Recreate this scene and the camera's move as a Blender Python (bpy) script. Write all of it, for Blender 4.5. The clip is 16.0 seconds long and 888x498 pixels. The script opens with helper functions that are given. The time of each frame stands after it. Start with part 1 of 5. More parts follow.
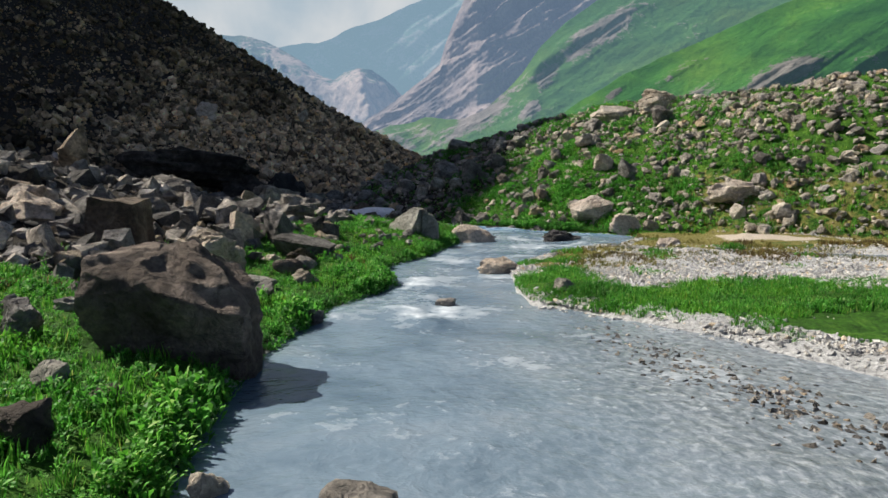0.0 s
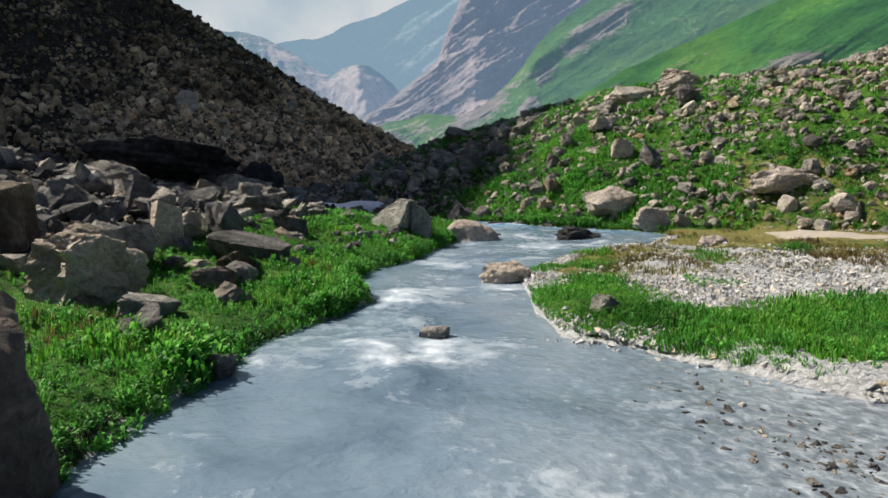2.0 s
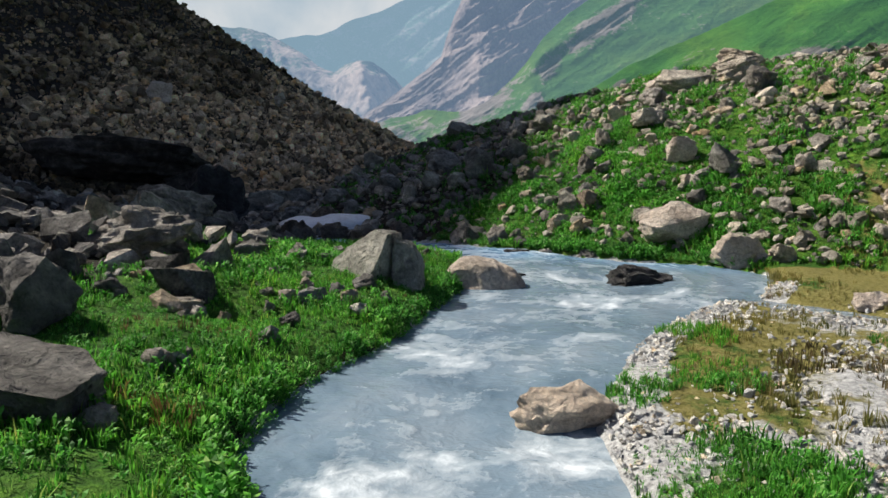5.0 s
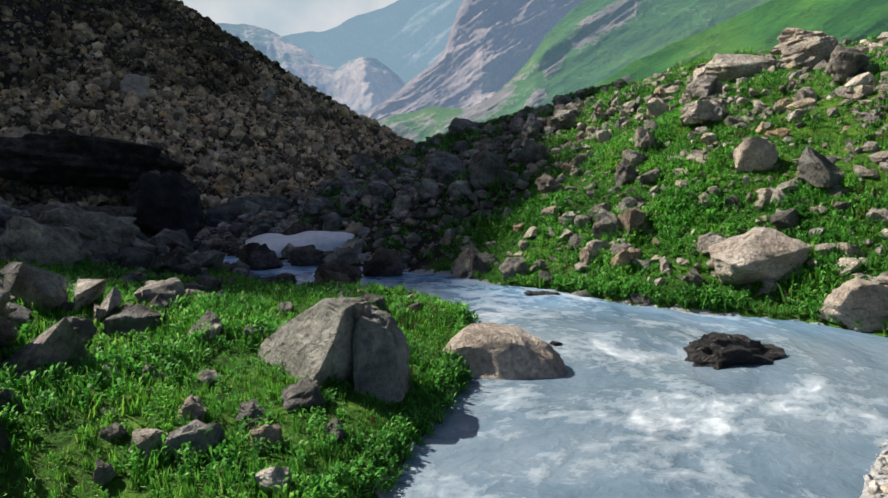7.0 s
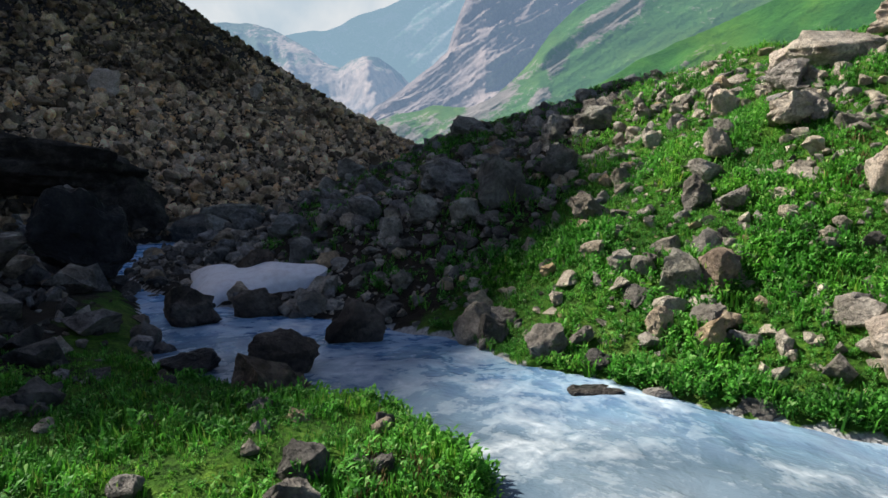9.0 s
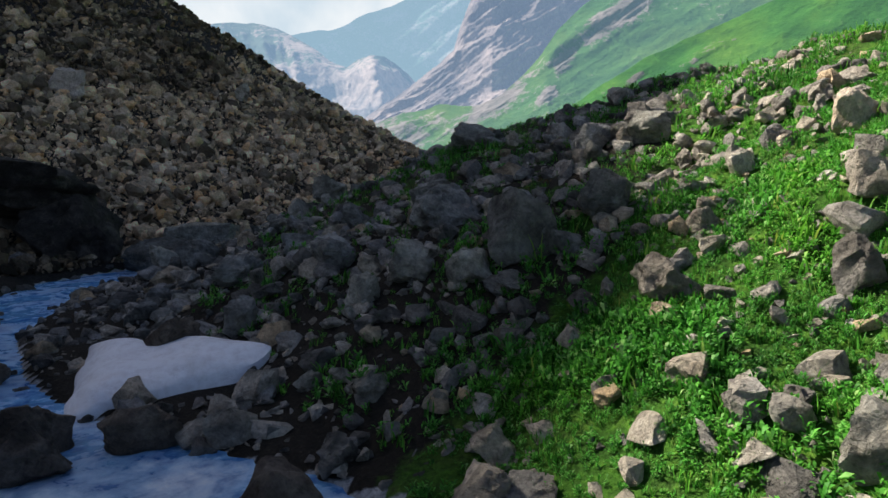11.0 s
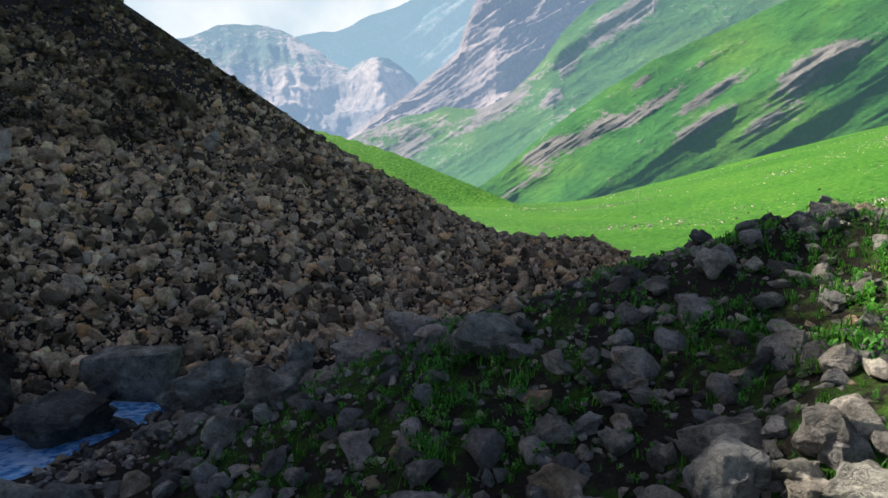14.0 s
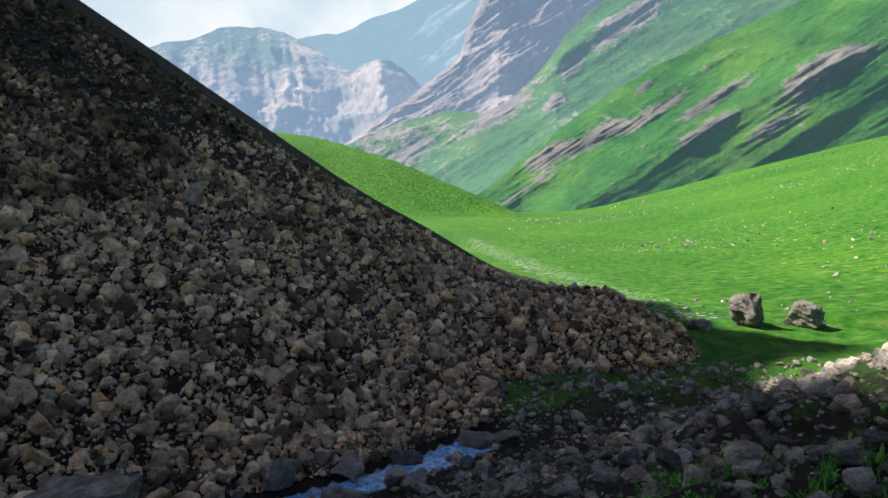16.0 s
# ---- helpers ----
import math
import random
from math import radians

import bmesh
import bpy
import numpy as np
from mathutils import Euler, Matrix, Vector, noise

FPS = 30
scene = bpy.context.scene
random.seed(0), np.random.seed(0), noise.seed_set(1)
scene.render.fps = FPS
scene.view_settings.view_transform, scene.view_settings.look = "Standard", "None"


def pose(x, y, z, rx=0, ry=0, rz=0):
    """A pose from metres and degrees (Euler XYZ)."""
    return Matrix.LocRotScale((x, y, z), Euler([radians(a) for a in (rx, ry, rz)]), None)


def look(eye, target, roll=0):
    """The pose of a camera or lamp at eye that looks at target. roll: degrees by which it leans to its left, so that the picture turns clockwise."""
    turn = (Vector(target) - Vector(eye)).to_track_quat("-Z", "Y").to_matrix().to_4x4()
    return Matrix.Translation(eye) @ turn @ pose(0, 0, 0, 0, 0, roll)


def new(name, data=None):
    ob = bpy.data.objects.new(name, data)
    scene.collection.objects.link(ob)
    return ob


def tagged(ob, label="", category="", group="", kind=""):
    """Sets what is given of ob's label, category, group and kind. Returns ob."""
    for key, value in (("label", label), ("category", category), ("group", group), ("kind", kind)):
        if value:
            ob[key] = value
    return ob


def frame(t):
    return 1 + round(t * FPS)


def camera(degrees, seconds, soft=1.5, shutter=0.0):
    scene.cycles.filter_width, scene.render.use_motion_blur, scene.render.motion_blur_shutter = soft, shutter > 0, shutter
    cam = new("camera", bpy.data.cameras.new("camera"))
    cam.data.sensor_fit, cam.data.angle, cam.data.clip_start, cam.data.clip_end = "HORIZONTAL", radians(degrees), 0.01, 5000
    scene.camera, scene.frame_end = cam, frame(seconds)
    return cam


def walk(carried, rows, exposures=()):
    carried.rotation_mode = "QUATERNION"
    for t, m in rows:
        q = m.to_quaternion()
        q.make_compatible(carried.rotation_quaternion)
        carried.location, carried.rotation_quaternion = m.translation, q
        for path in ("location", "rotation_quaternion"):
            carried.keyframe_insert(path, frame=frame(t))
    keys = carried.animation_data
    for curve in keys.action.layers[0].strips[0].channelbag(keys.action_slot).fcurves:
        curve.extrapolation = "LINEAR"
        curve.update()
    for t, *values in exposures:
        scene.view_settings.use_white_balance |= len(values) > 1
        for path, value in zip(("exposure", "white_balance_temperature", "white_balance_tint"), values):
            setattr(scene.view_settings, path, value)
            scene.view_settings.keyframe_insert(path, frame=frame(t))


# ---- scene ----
cam = camera(70.0, 16.0)
METRES, EYE, TILT, LEAN, TURN = 48.0, 1.7, -4.0, 0.0, 0.0
ROWS = [
    (0.0, 0.0, 0.0, 0.0, -0.0, 0.0, 0.0),
    (0.5, 0.0007, 0.0175, -0.0011, -0.1, -0.086, 0.04),
    (1.0, 0.0012, 0.0355, -0.0016, -0.215, -0.172, 0.04),
    (1.5, 0.0016, 0.0539, -0.0009, -0.244, -0.244, 0.03),
    (2.0, 0.0023, 0.073, 0.0019, -0.172, -0.301, 0.04),
    (2.5, 0.0029, 0.0921, 0.005, -0.115, -0.372, 0.05),
    (3.0, 0.0032, 0.1116, 0.0085, -0.072, -0.43, 0.05),
    (3.5, 0.0034, 0.1315, 0.0121, -0.014, -0.501, 0.04),
    (4.0, 0.0037, 0.1515, 0.0153, 0.043, -0.544, 0.01),
    (6.5, 0.0049, 0.2587, 0.0355, 0.329, -0.831, -0.02),
    (7.0, 0.0053, 0.2807, 0.0395, 0.415, -0.917, -0.04),
    (7.5, 0.0054, 0.3032, 0.0438, 0.473, -0.931, -0.06),
    (8.0, 0.0055, 0.326, 0.0482, 0.53, -0.931, -0.09),
    (10.5, 0.0084, 0.4391, 0.0704, 1.146, -1.089, 0.12),
    (11.0, 0.0093, 0.4628, 0.0781, 1.332, -1.089, 0.16),
    (11.5, 0.0098, 0.4869, 0.089, 1.447, -1.089, 0.19),
    (12.0, 0.0101, 0.511, 0.1025, 1.576, -1.103, 0.2),
    (12.5, 0.0102, 0.5347, 0.1175, 1.647, -1.117, 0.22),
    (13.0, 0.01, 0.5571, 0.1341, 1.662, -1.117, 0.18),
    (13.5, 0.0094, 0.5777, 0.1516, 1.662, -1.074, 0.13),
    (14.0, 0.0088, 0.5968, 0.1697, 1.662, -1.017, 0.07),
    (14.5, 0.0085, 0.6145, 0.1875, 1.719, -0.96, 0.06),
    (15.0, 0.0085, 0.6314, 0.2046, 1.791, -0.931, 0.03),
    (15.5, 0.008, 0.6475, 0.2223, 1.819, -0.888, -0.01),
    (16.0, 0.0075, 0.663, 0.2396, 1.862, -0.859, -0.04),
]
walk(cam, [(t, pose(0, 0, EYE, TILT, LEAN, TURN) @ pose(METRES * x, METRES * y, METRES * z, 90 + pitch, roll, yaw)) for t, x, y, z, yaw, pitch, roll in ROWS],
     exposures=[(0.0, 0.5), (4.0, 0.55), (8.0, 0.65), (10.5, 0.92), (13.0, 1.13), (16.0, 1.08)])

# ---- world and sun ----
SUN_AZ, SUN_EL = 70.0, 46.0        # degrees: left of straight ahead, above the horizon
to_sun = Vector((-math.sin(radians(SUN_AZ)) * math.cos(radians(SUN_EL)), math.cos(radians(SUN_AZ)) * math.cos(radians(SUN_EL)), math.sin(radians(SUN_EL))))
world = bpy.data.worlds.new("world")
scene.world = world
world.use_nodes = True
wn = world.node_tree.nodes
sky = wn.new("ShaderNodeTexSky")
sky.sky_type, sky.sun_disc = "NISHITA", False
sky.sun_elevation, sky.sun_rotation = radians(SUN_EL), radians(-SUN_AZ)
sky.altitude, sky.air_density, sky.dust_density, sky.ozone_density = 1500, 0.55, 3.5, 0.4
world.node_tree.links.new(sky.outputs[0], wn["Background"].inputs[0])
wn["Background"].inputs[1].default_value = 0.075
sun = new("sun", bpy.data.lights.new("sun", "SUN"))
sun.data.energy, sun.data.angle, sun.data.color = 5.0, radians(0.6), (1.0, 0.94, 0.84)
sun.matrix_world = look(to_sun * 100, (0, 0, 0))


# ---- terrain shape ----
def lattice(ix, iy, seed):
    n = (ix.astype(np.int64) * 374761393 + iy.astype(np.int64) * 668265263 + seed * 2246822519) & 0xFFFFFFFF
    n = ((n ^ (n >> 13)) * 1274126177) & 0xFFFFFFFF
    return ((n ^ (n >> 16)) & 0xFFFFFF) / 0xFFFFFF


def value_noise(x, y, seed=0):
    """Smooth noise from -1 to 1 with a period of one."""
    fx, fy = np.floor(x), np.floor(y)
    u, v = x - fx, y - fy
    u, v = u * u * (3 - 2 * u), v * v * (3 - 2 * v)
    a, b = lattice(fx, fy, seed), lattice(fx + 1, fy, seed)
    c, d = lattice(fx, fy + 1, seed), lattice(fx + 1, fy + 1, seed)
    return 2 * ((a * (1 - u) + b * u) * (1 - v) + (c * (1 - u) + d * u) * v) - 1


def fractal(x, y, size, octaves=4, seed=0, gain=0.5):
    total, amp = 0 * x, 1.0
    for k in range(octaves):
        total = total + amp * value_noise(x / size + 17.3 * k, y / size - 9.1 * k, seed + k)
        amp, size = amp * gain, size / 2.03
    return total


def ridged(x, y, size, octaves=4, seed=0, gain=0.5):
    total, amp = 0 * x, 1.0
    for k in range(octaves):
        total = total + amp * (1 - 2 * np.abs(value_noise(x / size + 11.3 * k, y / size + 5.1 * k, seed + k)))
        amp, size = amp * gain, size / 2.1
    return total


LEFT_BANK = [(-2.2, -30), (-1.9, -6), (-1.7, 3.7), (-1.9, 4.8), (-2.1, 6.8), (-2.0, 8.9), (-1.75, 10.7), (-1.2, 12.2), (-1.0, 12.9), (-1.5, 14.2),
             (-1.4, 15.6), (-0.62, 17.3), (0.02, 19.4), (0.45, 20.9), (0.65, 23.3), (-0.3, 24.7), (-1.6, 25.1), (-3.3, 25.6), (-4.2, 27.2),
             (-5.2, 29.0), (-6.2, 30.9), (-8.8, 34.3), (-12.4, 39.2), (-13.5, 43), (-12.4, 47), (-11, 49.2), (-7.5, 51.3), (-4, 53.5), (-0.8, 56.5),
             (1.6, 58.6)]
RIGHT_BANK = [(16, -30), (10, -6), (6.8, 3), (4.8, 6.7), (3.9, 8), (3.3, 8.7), (2.4, 9.8), (1.5, 10.9), (1.4, 12), (1.5, 13.6), (1.6, 15), (2.6, 17.2),
              (4.1, 19.1), (5.8, 20.4), (6.9, 22.3), (5.8, 23.7), (4.8, 24.1), (2.8, 25.2), (1.2, 26.4), (0.3, 28.2), (-1.4, 29.2), (-3.5, 30.2),
              (-5.3, 31.3), (-6.8, 32.7), (-8.7, 35.3), (-10.6, 40.2), (-10.5, 43), (-9.4, 46.9), (-6, 50.4), (-2.6, 53.0), (0.2, 55.2), (2.0, 57.2)]
HILL_FOOT = [(300, 12), (40, 13), (25, 15.5), (15, 18), (10.5, 20.8), (7.6, 23.0), (4.6, 24.9), (1.3, 27.0), (0.6, 28.5), (-1.2, 29.7), (-2.8, 31.6),
             (-5.6, 34.0), (-8.2, 36.4), (-10.0, 40.5), (-9.8, 43.5), (-7.8, 46.8), (-4.4, 50.2), (0.6, 55.2), (4, 60.5), (14, 72), (30, 80), (60, 90), (300, 118)]


def to_line(px, py, line, closed=False):
    """Distance to a polyline."""
    best = np.full(np.shape(px), 1e9)
    pts = line + line[:1] if closed else line
    for (ax, ay), (bx, by) in zip(pts, pts[1:]):
        vx, vy = bx - ax, by - ay
        k = np.clip(((px - ax) * vx + (py - ay) * vy) / (vx * vx + vy * vy), 0, 1)
        best = np.minimum(best, np.hypot(px - ax - k * vx, py - ay - k * vy))
    return best


def inside(px, py, ring):
    got = np.zeros(np.shape(px), bool)
    for (ax, ay), (bx, by) in zip(ring, ring[1:] + ring[:1]):
        if ay != by:
            got ^= ((ay > py) != (by > py)) & (px < (bx - ax) * (py - ay) / (by - ay) + ax)
    return got


RIVER = LEFT_BANK + RIGHT_BANK[::-1]
BROOK = [(5.2, 20.4), (5.6, 19.3), (6.5, 17.9), (8.4, 16.7), (10.5, 15.7), (14, 14.6), (20, 13.4)]


def water_level(y):
    return np.interp(y, [-30, 11, 14, 22, 26, 60, 80, 200], [-0.3, 0, 0.08, 0.5, 0.8, 1.1, 1.3, 1.6])


def soft(v, w):
    """A rounded max(v, 0)."""
    return w * np.logaddexp(0, np.clip(v / w, -60, 60))


def scree_height(x, y):
    crest = 72.0 + 0.5 * soft(-x - 4, 2.0)
    z = -0.46 * x + 0.42 * y - 25.0 - 0.45 * soft(y - crest, 3.0) - 0.9 * soft(y - 116, 3.0) + 0.25 * soft(x - 5, 1.5) - 0.6 * soft(x - 15, 1.5)
    z = z + 2.8 * np.exp(-((x - 10) / 7.0) ** 2) * np.clip((y - 60) / 9, 0, 1) * np.clip((91 - y) / 15, 0, 1)
    z = z + 0.9 * np.exp(-((x + 4) / 6.0) ** 2) * np.clip((y - 67) / 6, 0, 1)
    # high crags added out of view above the scree, their crest fitted to shade the foot of the valley
    p, q = -0.940 * x + 0.342 * y, 0.342 * x + 0.940 * y
    ridge = 114.2 + np.interp(q, [-10, 10, 16, 18.5, 19.6, 20.6, 23.7, 25, 27.4, 28.3, 29.4, 30, 31.2, 32.1, 32.8, 33.4, 34, 34.6, 35.4, 36.4, 38.7, 41, 42, 48, 55, 62, 68.5, 70.3, 73.5, 76.5, 78, 81, 90, 95, 110],
                              [-24, -14, -4, 4, 6.2, 7.8, 8.9, 9.1, 9.5, 11.2, 12.4, 13.2, 13.6, 13.2, 12.2, 11.9, 12.4, 13.6, 14.4, 15.0, 15.3, 17.6, 17.6, 16.2, 13, 11, 10, 12, 15, 18, 9, 7, 5, -12, -24])
    k = np.clip((p - 92) / 36, 0, 1)
    z = z + np.maximum(ridge - z, 0) * k * k * (3 - 2 * k) * np.clip(np.minimum(-0.43 * y - x, -0.60 * (y - 32.7) - 4 - x) / 5, 0, 1)
    return z - 1.3 * soft(p - 131, 2)


def blend_max(a, b, w):
    return np.maximum(a, b) + w * np.exp(-np.abs(a - b) / w) * 0.35


def terrain(x, y):
    """Ground height, and what covers it: shares of river bed, scree, hill, gravel."""
    x, y = np.asarray(x, float), np.asarray(y, float)
    wl = water_level(y)
    wet = inside(x, y, RIVER)
    bank = np.minimum(to_line(x, y, LEFT_BANK), to_line(x, y, RIGHT_BANK))
    dl, dr = to_line(x, y, LEFT_BANK), to_line(x, y, RIGHT_BANK)
    left_side = ((dl < dr) & (y < 57.5)) | ((y >= 57.5) & (x < 1.9))
    lumps = fractal(x, y, 2.2, 3, 5)
    # left bank: grassy edge, then a boulder field that climbs to the scree
    left = wl - 0.02 + 0.26 * (1 - np.exp(-bank / 0.25)) + 0.10 * np.minimum(bank, 4) + 0.29 * soft(bank - 4.5, 1.0) - 0.27 * soft(bank - 15, 2) + 0.09 * lumps * np.minimum(bank, 1.5)
    left = blend_max(left, scree_height(x, y), 0.5)
    # right bank: flat gravel bar, then the moraine hill
    hill_in = inside(x, y, HILL_FOOT)
    d = np.where(hill_in, to_line(x, y, HILL_FOOT), 0)
    amp = 5.35 + 0.28 * np.clip(x, -6, 10) + 0.24 * np.clip(x - 10, 0, 12) + 0.13 * np.clip(x - 22, 0, 200) + 0.35 * np.exp(-((x - 1) / 6) ** 2)
    hill = amp * (1 - np.exp(-d / 9.0)) - 0.40 * soft(y - 46.5, 1.2) * (1 - np.exp(-d / 5.0))
    hill = soft(hill, 0.1)
    far = np.clip((y - 62) / 30, 0, 1)
    right = wl - 0.02 + 0.10 * (1 - np.exp(-bank / 0.3)) + 0.02 * np.minimum(bank, 8) + 0.05 * lumps * np.minimum(bank, 1) + hill * (1 - far) + 0.22 * lumps * np.minimum(d / 3, 1)
    right = right + 0.12 * np.exp(-((x - 10.1) / 2.0) ** 2 - ((y - 20.2) / 0.7) ** 2)
    right = right - 0.17 * np.exp(-(to_line(x, y, BROOK) / 0.34) ** 2)
    right = blend_max(right, scree_height(x, y), 0.5)
    z = np.where(left_side, left, right)
    bed = wl - 0.02 - 0.42 * (1 - np.exp(-bank / 0.7))
    shoal = np.exp(-((x - 2.7 + 0.23 * (y - 6.5)) / 0.55) ** 2 - ((y - 6.4) / 1.6) ** 2) + 0.6 * np.exp(-((x - 4.0) / 1.6) ** 2 - ((y - 5.5) / 3.5) ** 2)
    bed = bed + 0.36 * np.minimum(shoal, 1.05)
    z = np.where(wet, bed, z)
    # far valley: flat floor, meadow climbing to one side, a green hill on the other
    axis = 22 + 0.08 * (y - 80)
    meadow = 0.3 + 0.010 * (y - 80) + 1.1 * np.clip((115 - y) / 37, 0, 1) + 0.25 * soft(x - axis - 14, 9) - 0.30 * soft(y - 345 - 0.1 * x, 6) + 0.30 * soft(y - 395 - 0.1 * x, 6)
    knoll = np.minimum(0.44 * (30 - x), 0.60 * (y - 278)) - 0.5 * soft(y - 328 + 0.2 * x, 5)
    valley = np.maximum(meadow, knoll) + 0.7 * fractal(x, y, 45, 2, 31) * np.clip((y - 95) / 60, 0, 1)
    z = np.where(y > 78, np.maximum(valley, scree_height(x, y)), z)
    scree = np.clip((scree_height(x, y) - np.where(left_side, left, right) + 0.6) / 0.5, 0, 1) * (~wet)
    scree = np.where(y > 78, (scree_height(x, y) > valley) * 1.0, scree)
    return z, wet, scree, d, bank, left_side


# ---- end of terrain shape ----
# ---- materials ----
def material(name, rough=0.9):
    m = bpy.data.materials.new(name)
    m.use_nodes = True
    n, l = m.node_tree.nodes, m.node_tree.links
    b = n["Principled BSDF"]
    b.inputs["Roughness"].default_value = rough
    b.inputs["Specular IOR Level"].default_value = 0.18
    return m, n, l, b


def ramp(n, l, fac, stops):
    r = n.new("ShaderNodeValToRGB")
    r.color_ramp.elements[0].position, r.color_ramp.elements[0].color = stops[0][0], (*stops[0][1], 1)
    r.color_ramp.elements[1].position, r.color_ramp.elements[1].color = stops[-1][0], (*stops[-1][1], 1)
    for p, c in stops[1:-1]:
        e = r.color_ramp.elements.new(p)
        e.color = (*c, 1)
    l.new(fac, r.inputs[0])
    return r.outputs[0]


def noise_tex(n, l, coord, scale, detail=6.0, rough=0.6, dist=0.0):
    t = n.new("ShaderNodeTexNoise")
    t.inputs["Scale"].default_value, t.inputs["Detail"].default_value = scale, detail
    t.inputs["Roughness"].default_value, t.inputs["Distortion"].default_value = rough, dist
    l.new(coord, t.inputs["Vector"])
    return t.outputs["Fac"]


def mix(n, l, fac, a, b, mode="MIX"):
    m = n.new("ShaderNodeMix")
    m.data_type, m.blend_type = "RGBA", mode
    for sock, v in ((m.inputs[0], fac), (m.inputs[6], a), (m.inputs[7], b)):
        if isinstance(v, (int, float)):
            sock.default_value = v
        elif isinstance(v, tuple):
            sock.default_value = (*v, 1)
        else:
            l.new(v, sock)
    return m.outputs[2]


def calc(n, l, op, a, b=0.0):
    m = n.new("ShaderNodeMath")
    m.operation = op
    m.use_clamp = False
    for sock, v in zip(m.inputs, (a, b)):
        if isinstance(v, (int, float)):
            sock.default_value = v
        else:
            l.new(v, sock)
    return m.outputs[0]


def bump(n, l, bsdf, height, strength, distance):
    b = n.new("ShaderNodeBump")
    b.inputs["Strength"].default_value, b.inputs["Distance"].default_value = strength, distance
    l.new(height, b.inputs["Height"])
    l.new(b.outputs[0], bsdf.inputs["Normal"])


def rock_material(name, dark, mid, light, stain, per_island=False, grain=1.0, tone=0.35, lichen_shade=False):
    m, n, l, b = material(name, 0.88)
    co = n.new("ShaderNodeNewGeometry").outputs["Position"]
    geo = n.new("ShaderNodeNewGeometry")
    rnd = geo.outputs["Random Per Island"] if per_island else n.new("ShaderNodeObjectInfo").outputs["Random"]
    big = noise_tex(n, l, co, 1.6 * grain, 5, 0.6, 0.4)
    fine = noise_tex(n, l, co, 14 * grain, 6, 0.7)
    col = ramp(n, l, big, [(0.30, dark), (0.50, mid), (0.68, light)])
    patch = noise_tex(n, l, co, 3.1 * grain, 4, 0.65, 0.8)
    col = mix(n, l, ramp(n, l, patch, [(0.56, (0, 0, 0)), (0.66, (0.7, 0.7, 0.7))]), col, stain)
    col = mix(n, l, 0.75, col, ramp(n, l, fine, [(0.3, (0.42, 0.42, 0.43)), (0.5, (0.95, 0.94, 0.93)), (0.68, (1.35, 1.31, 1.26))]), "MULTIPLY")
    shade = ramp(n, l, rnd, [(0.0, (1 - 1.2 * tone, 1 - 1.2 * tone, 1 - 1.2 * tone)), (0.22, (1 - tone * 0.8, 1 - tone * 0.8, 1 - tone * 0.8)), (0.42, (0.95, 0.95, 0.98)), (0.7, (1.05, 1.0, 0.92)), (0.88, (1 + tone, 1 + tone * 0.9, 1 + tone * 0.75)), (1.0, (1.25, 0.98, 0.66))])
    col = mix(n, l, 1.0, col, shade, "MULTIPLY")
    if lichen_shade:
        # older, lichen-dark stones lie high on the slope, fresh brown ones near its foot; shaded gaps are painted in as
        # well
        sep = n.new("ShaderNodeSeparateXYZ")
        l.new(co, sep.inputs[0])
        # moss: noisy dark patches, partly painted shade between the stones
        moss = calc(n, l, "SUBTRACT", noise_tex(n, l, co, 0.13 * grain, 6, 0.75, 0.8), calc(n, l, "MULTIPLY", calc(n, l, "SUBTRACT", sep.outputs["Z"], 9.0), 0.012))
        # stones also turn darker below y = 50
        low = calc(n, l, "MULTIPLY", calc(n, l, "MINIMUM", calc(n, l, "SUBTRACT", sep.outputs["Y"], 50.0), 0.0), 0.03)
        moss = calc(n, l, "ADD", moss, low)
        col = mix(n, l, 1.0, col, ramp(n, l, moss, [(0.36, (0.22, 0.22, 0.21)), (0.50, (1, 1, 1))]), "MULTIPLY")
    vor = n.new("ShaderNodeTexVoronoi")
    vor.feature = "DISTANCE_TO_EDGE"
    vor.inputs["Scale"].default_value = 2.4 * grain
    warp = n.new("ShaderNodeVectorMath")
    warp.operation = "MULTIPLY_ADD"
    nz = n.new("ShaderNodeTexNoise")
    nz.inputs["Scale"].default_value = 2.0 * grain
    l.new(co, nz.inputs["Vector"])
    l.new(nz.outputs["Color"], warp.inputs[0])
    warp.inputs[1].default_value = (1.6 / grain, 1.6 / grain, 0.9 / grain)
    l.new(co, warp.inputs[2])
    l.new(warp.outputs[0], vor.inputs["Vector"])
    crack = ramp(n, l, vor.outputs["Distance"], [(0.0, (0, 0, 0)), (0.03, (1, 1, 1))])
    split = calc(n, l, "MULTIPLY", ramp(n, l, patch, [(0.48, (0, 0, 0)), (0.58, (1, 1, 1))]), 0.25)
    col = mix(n, l, split, col, crack, "MULTIPLY")
    l.new(col, b.inputs["Base Color"])
    pits = noise_tex(n, l, co, 4.5 * grain, 7, 0.65, 0.9)
    h = calc(n, l, "ADD", calc(n, l, "ADD", calc(n, l, "MULTIPLY", fine, 0.7), calc(n, l, "MULTIPLY", pits, 1.8)), calc(n, l, "MULTIPLY", crack, 0.10))
    bump(n, l, b, h, 1.0, 0.11 / grain)
    return m


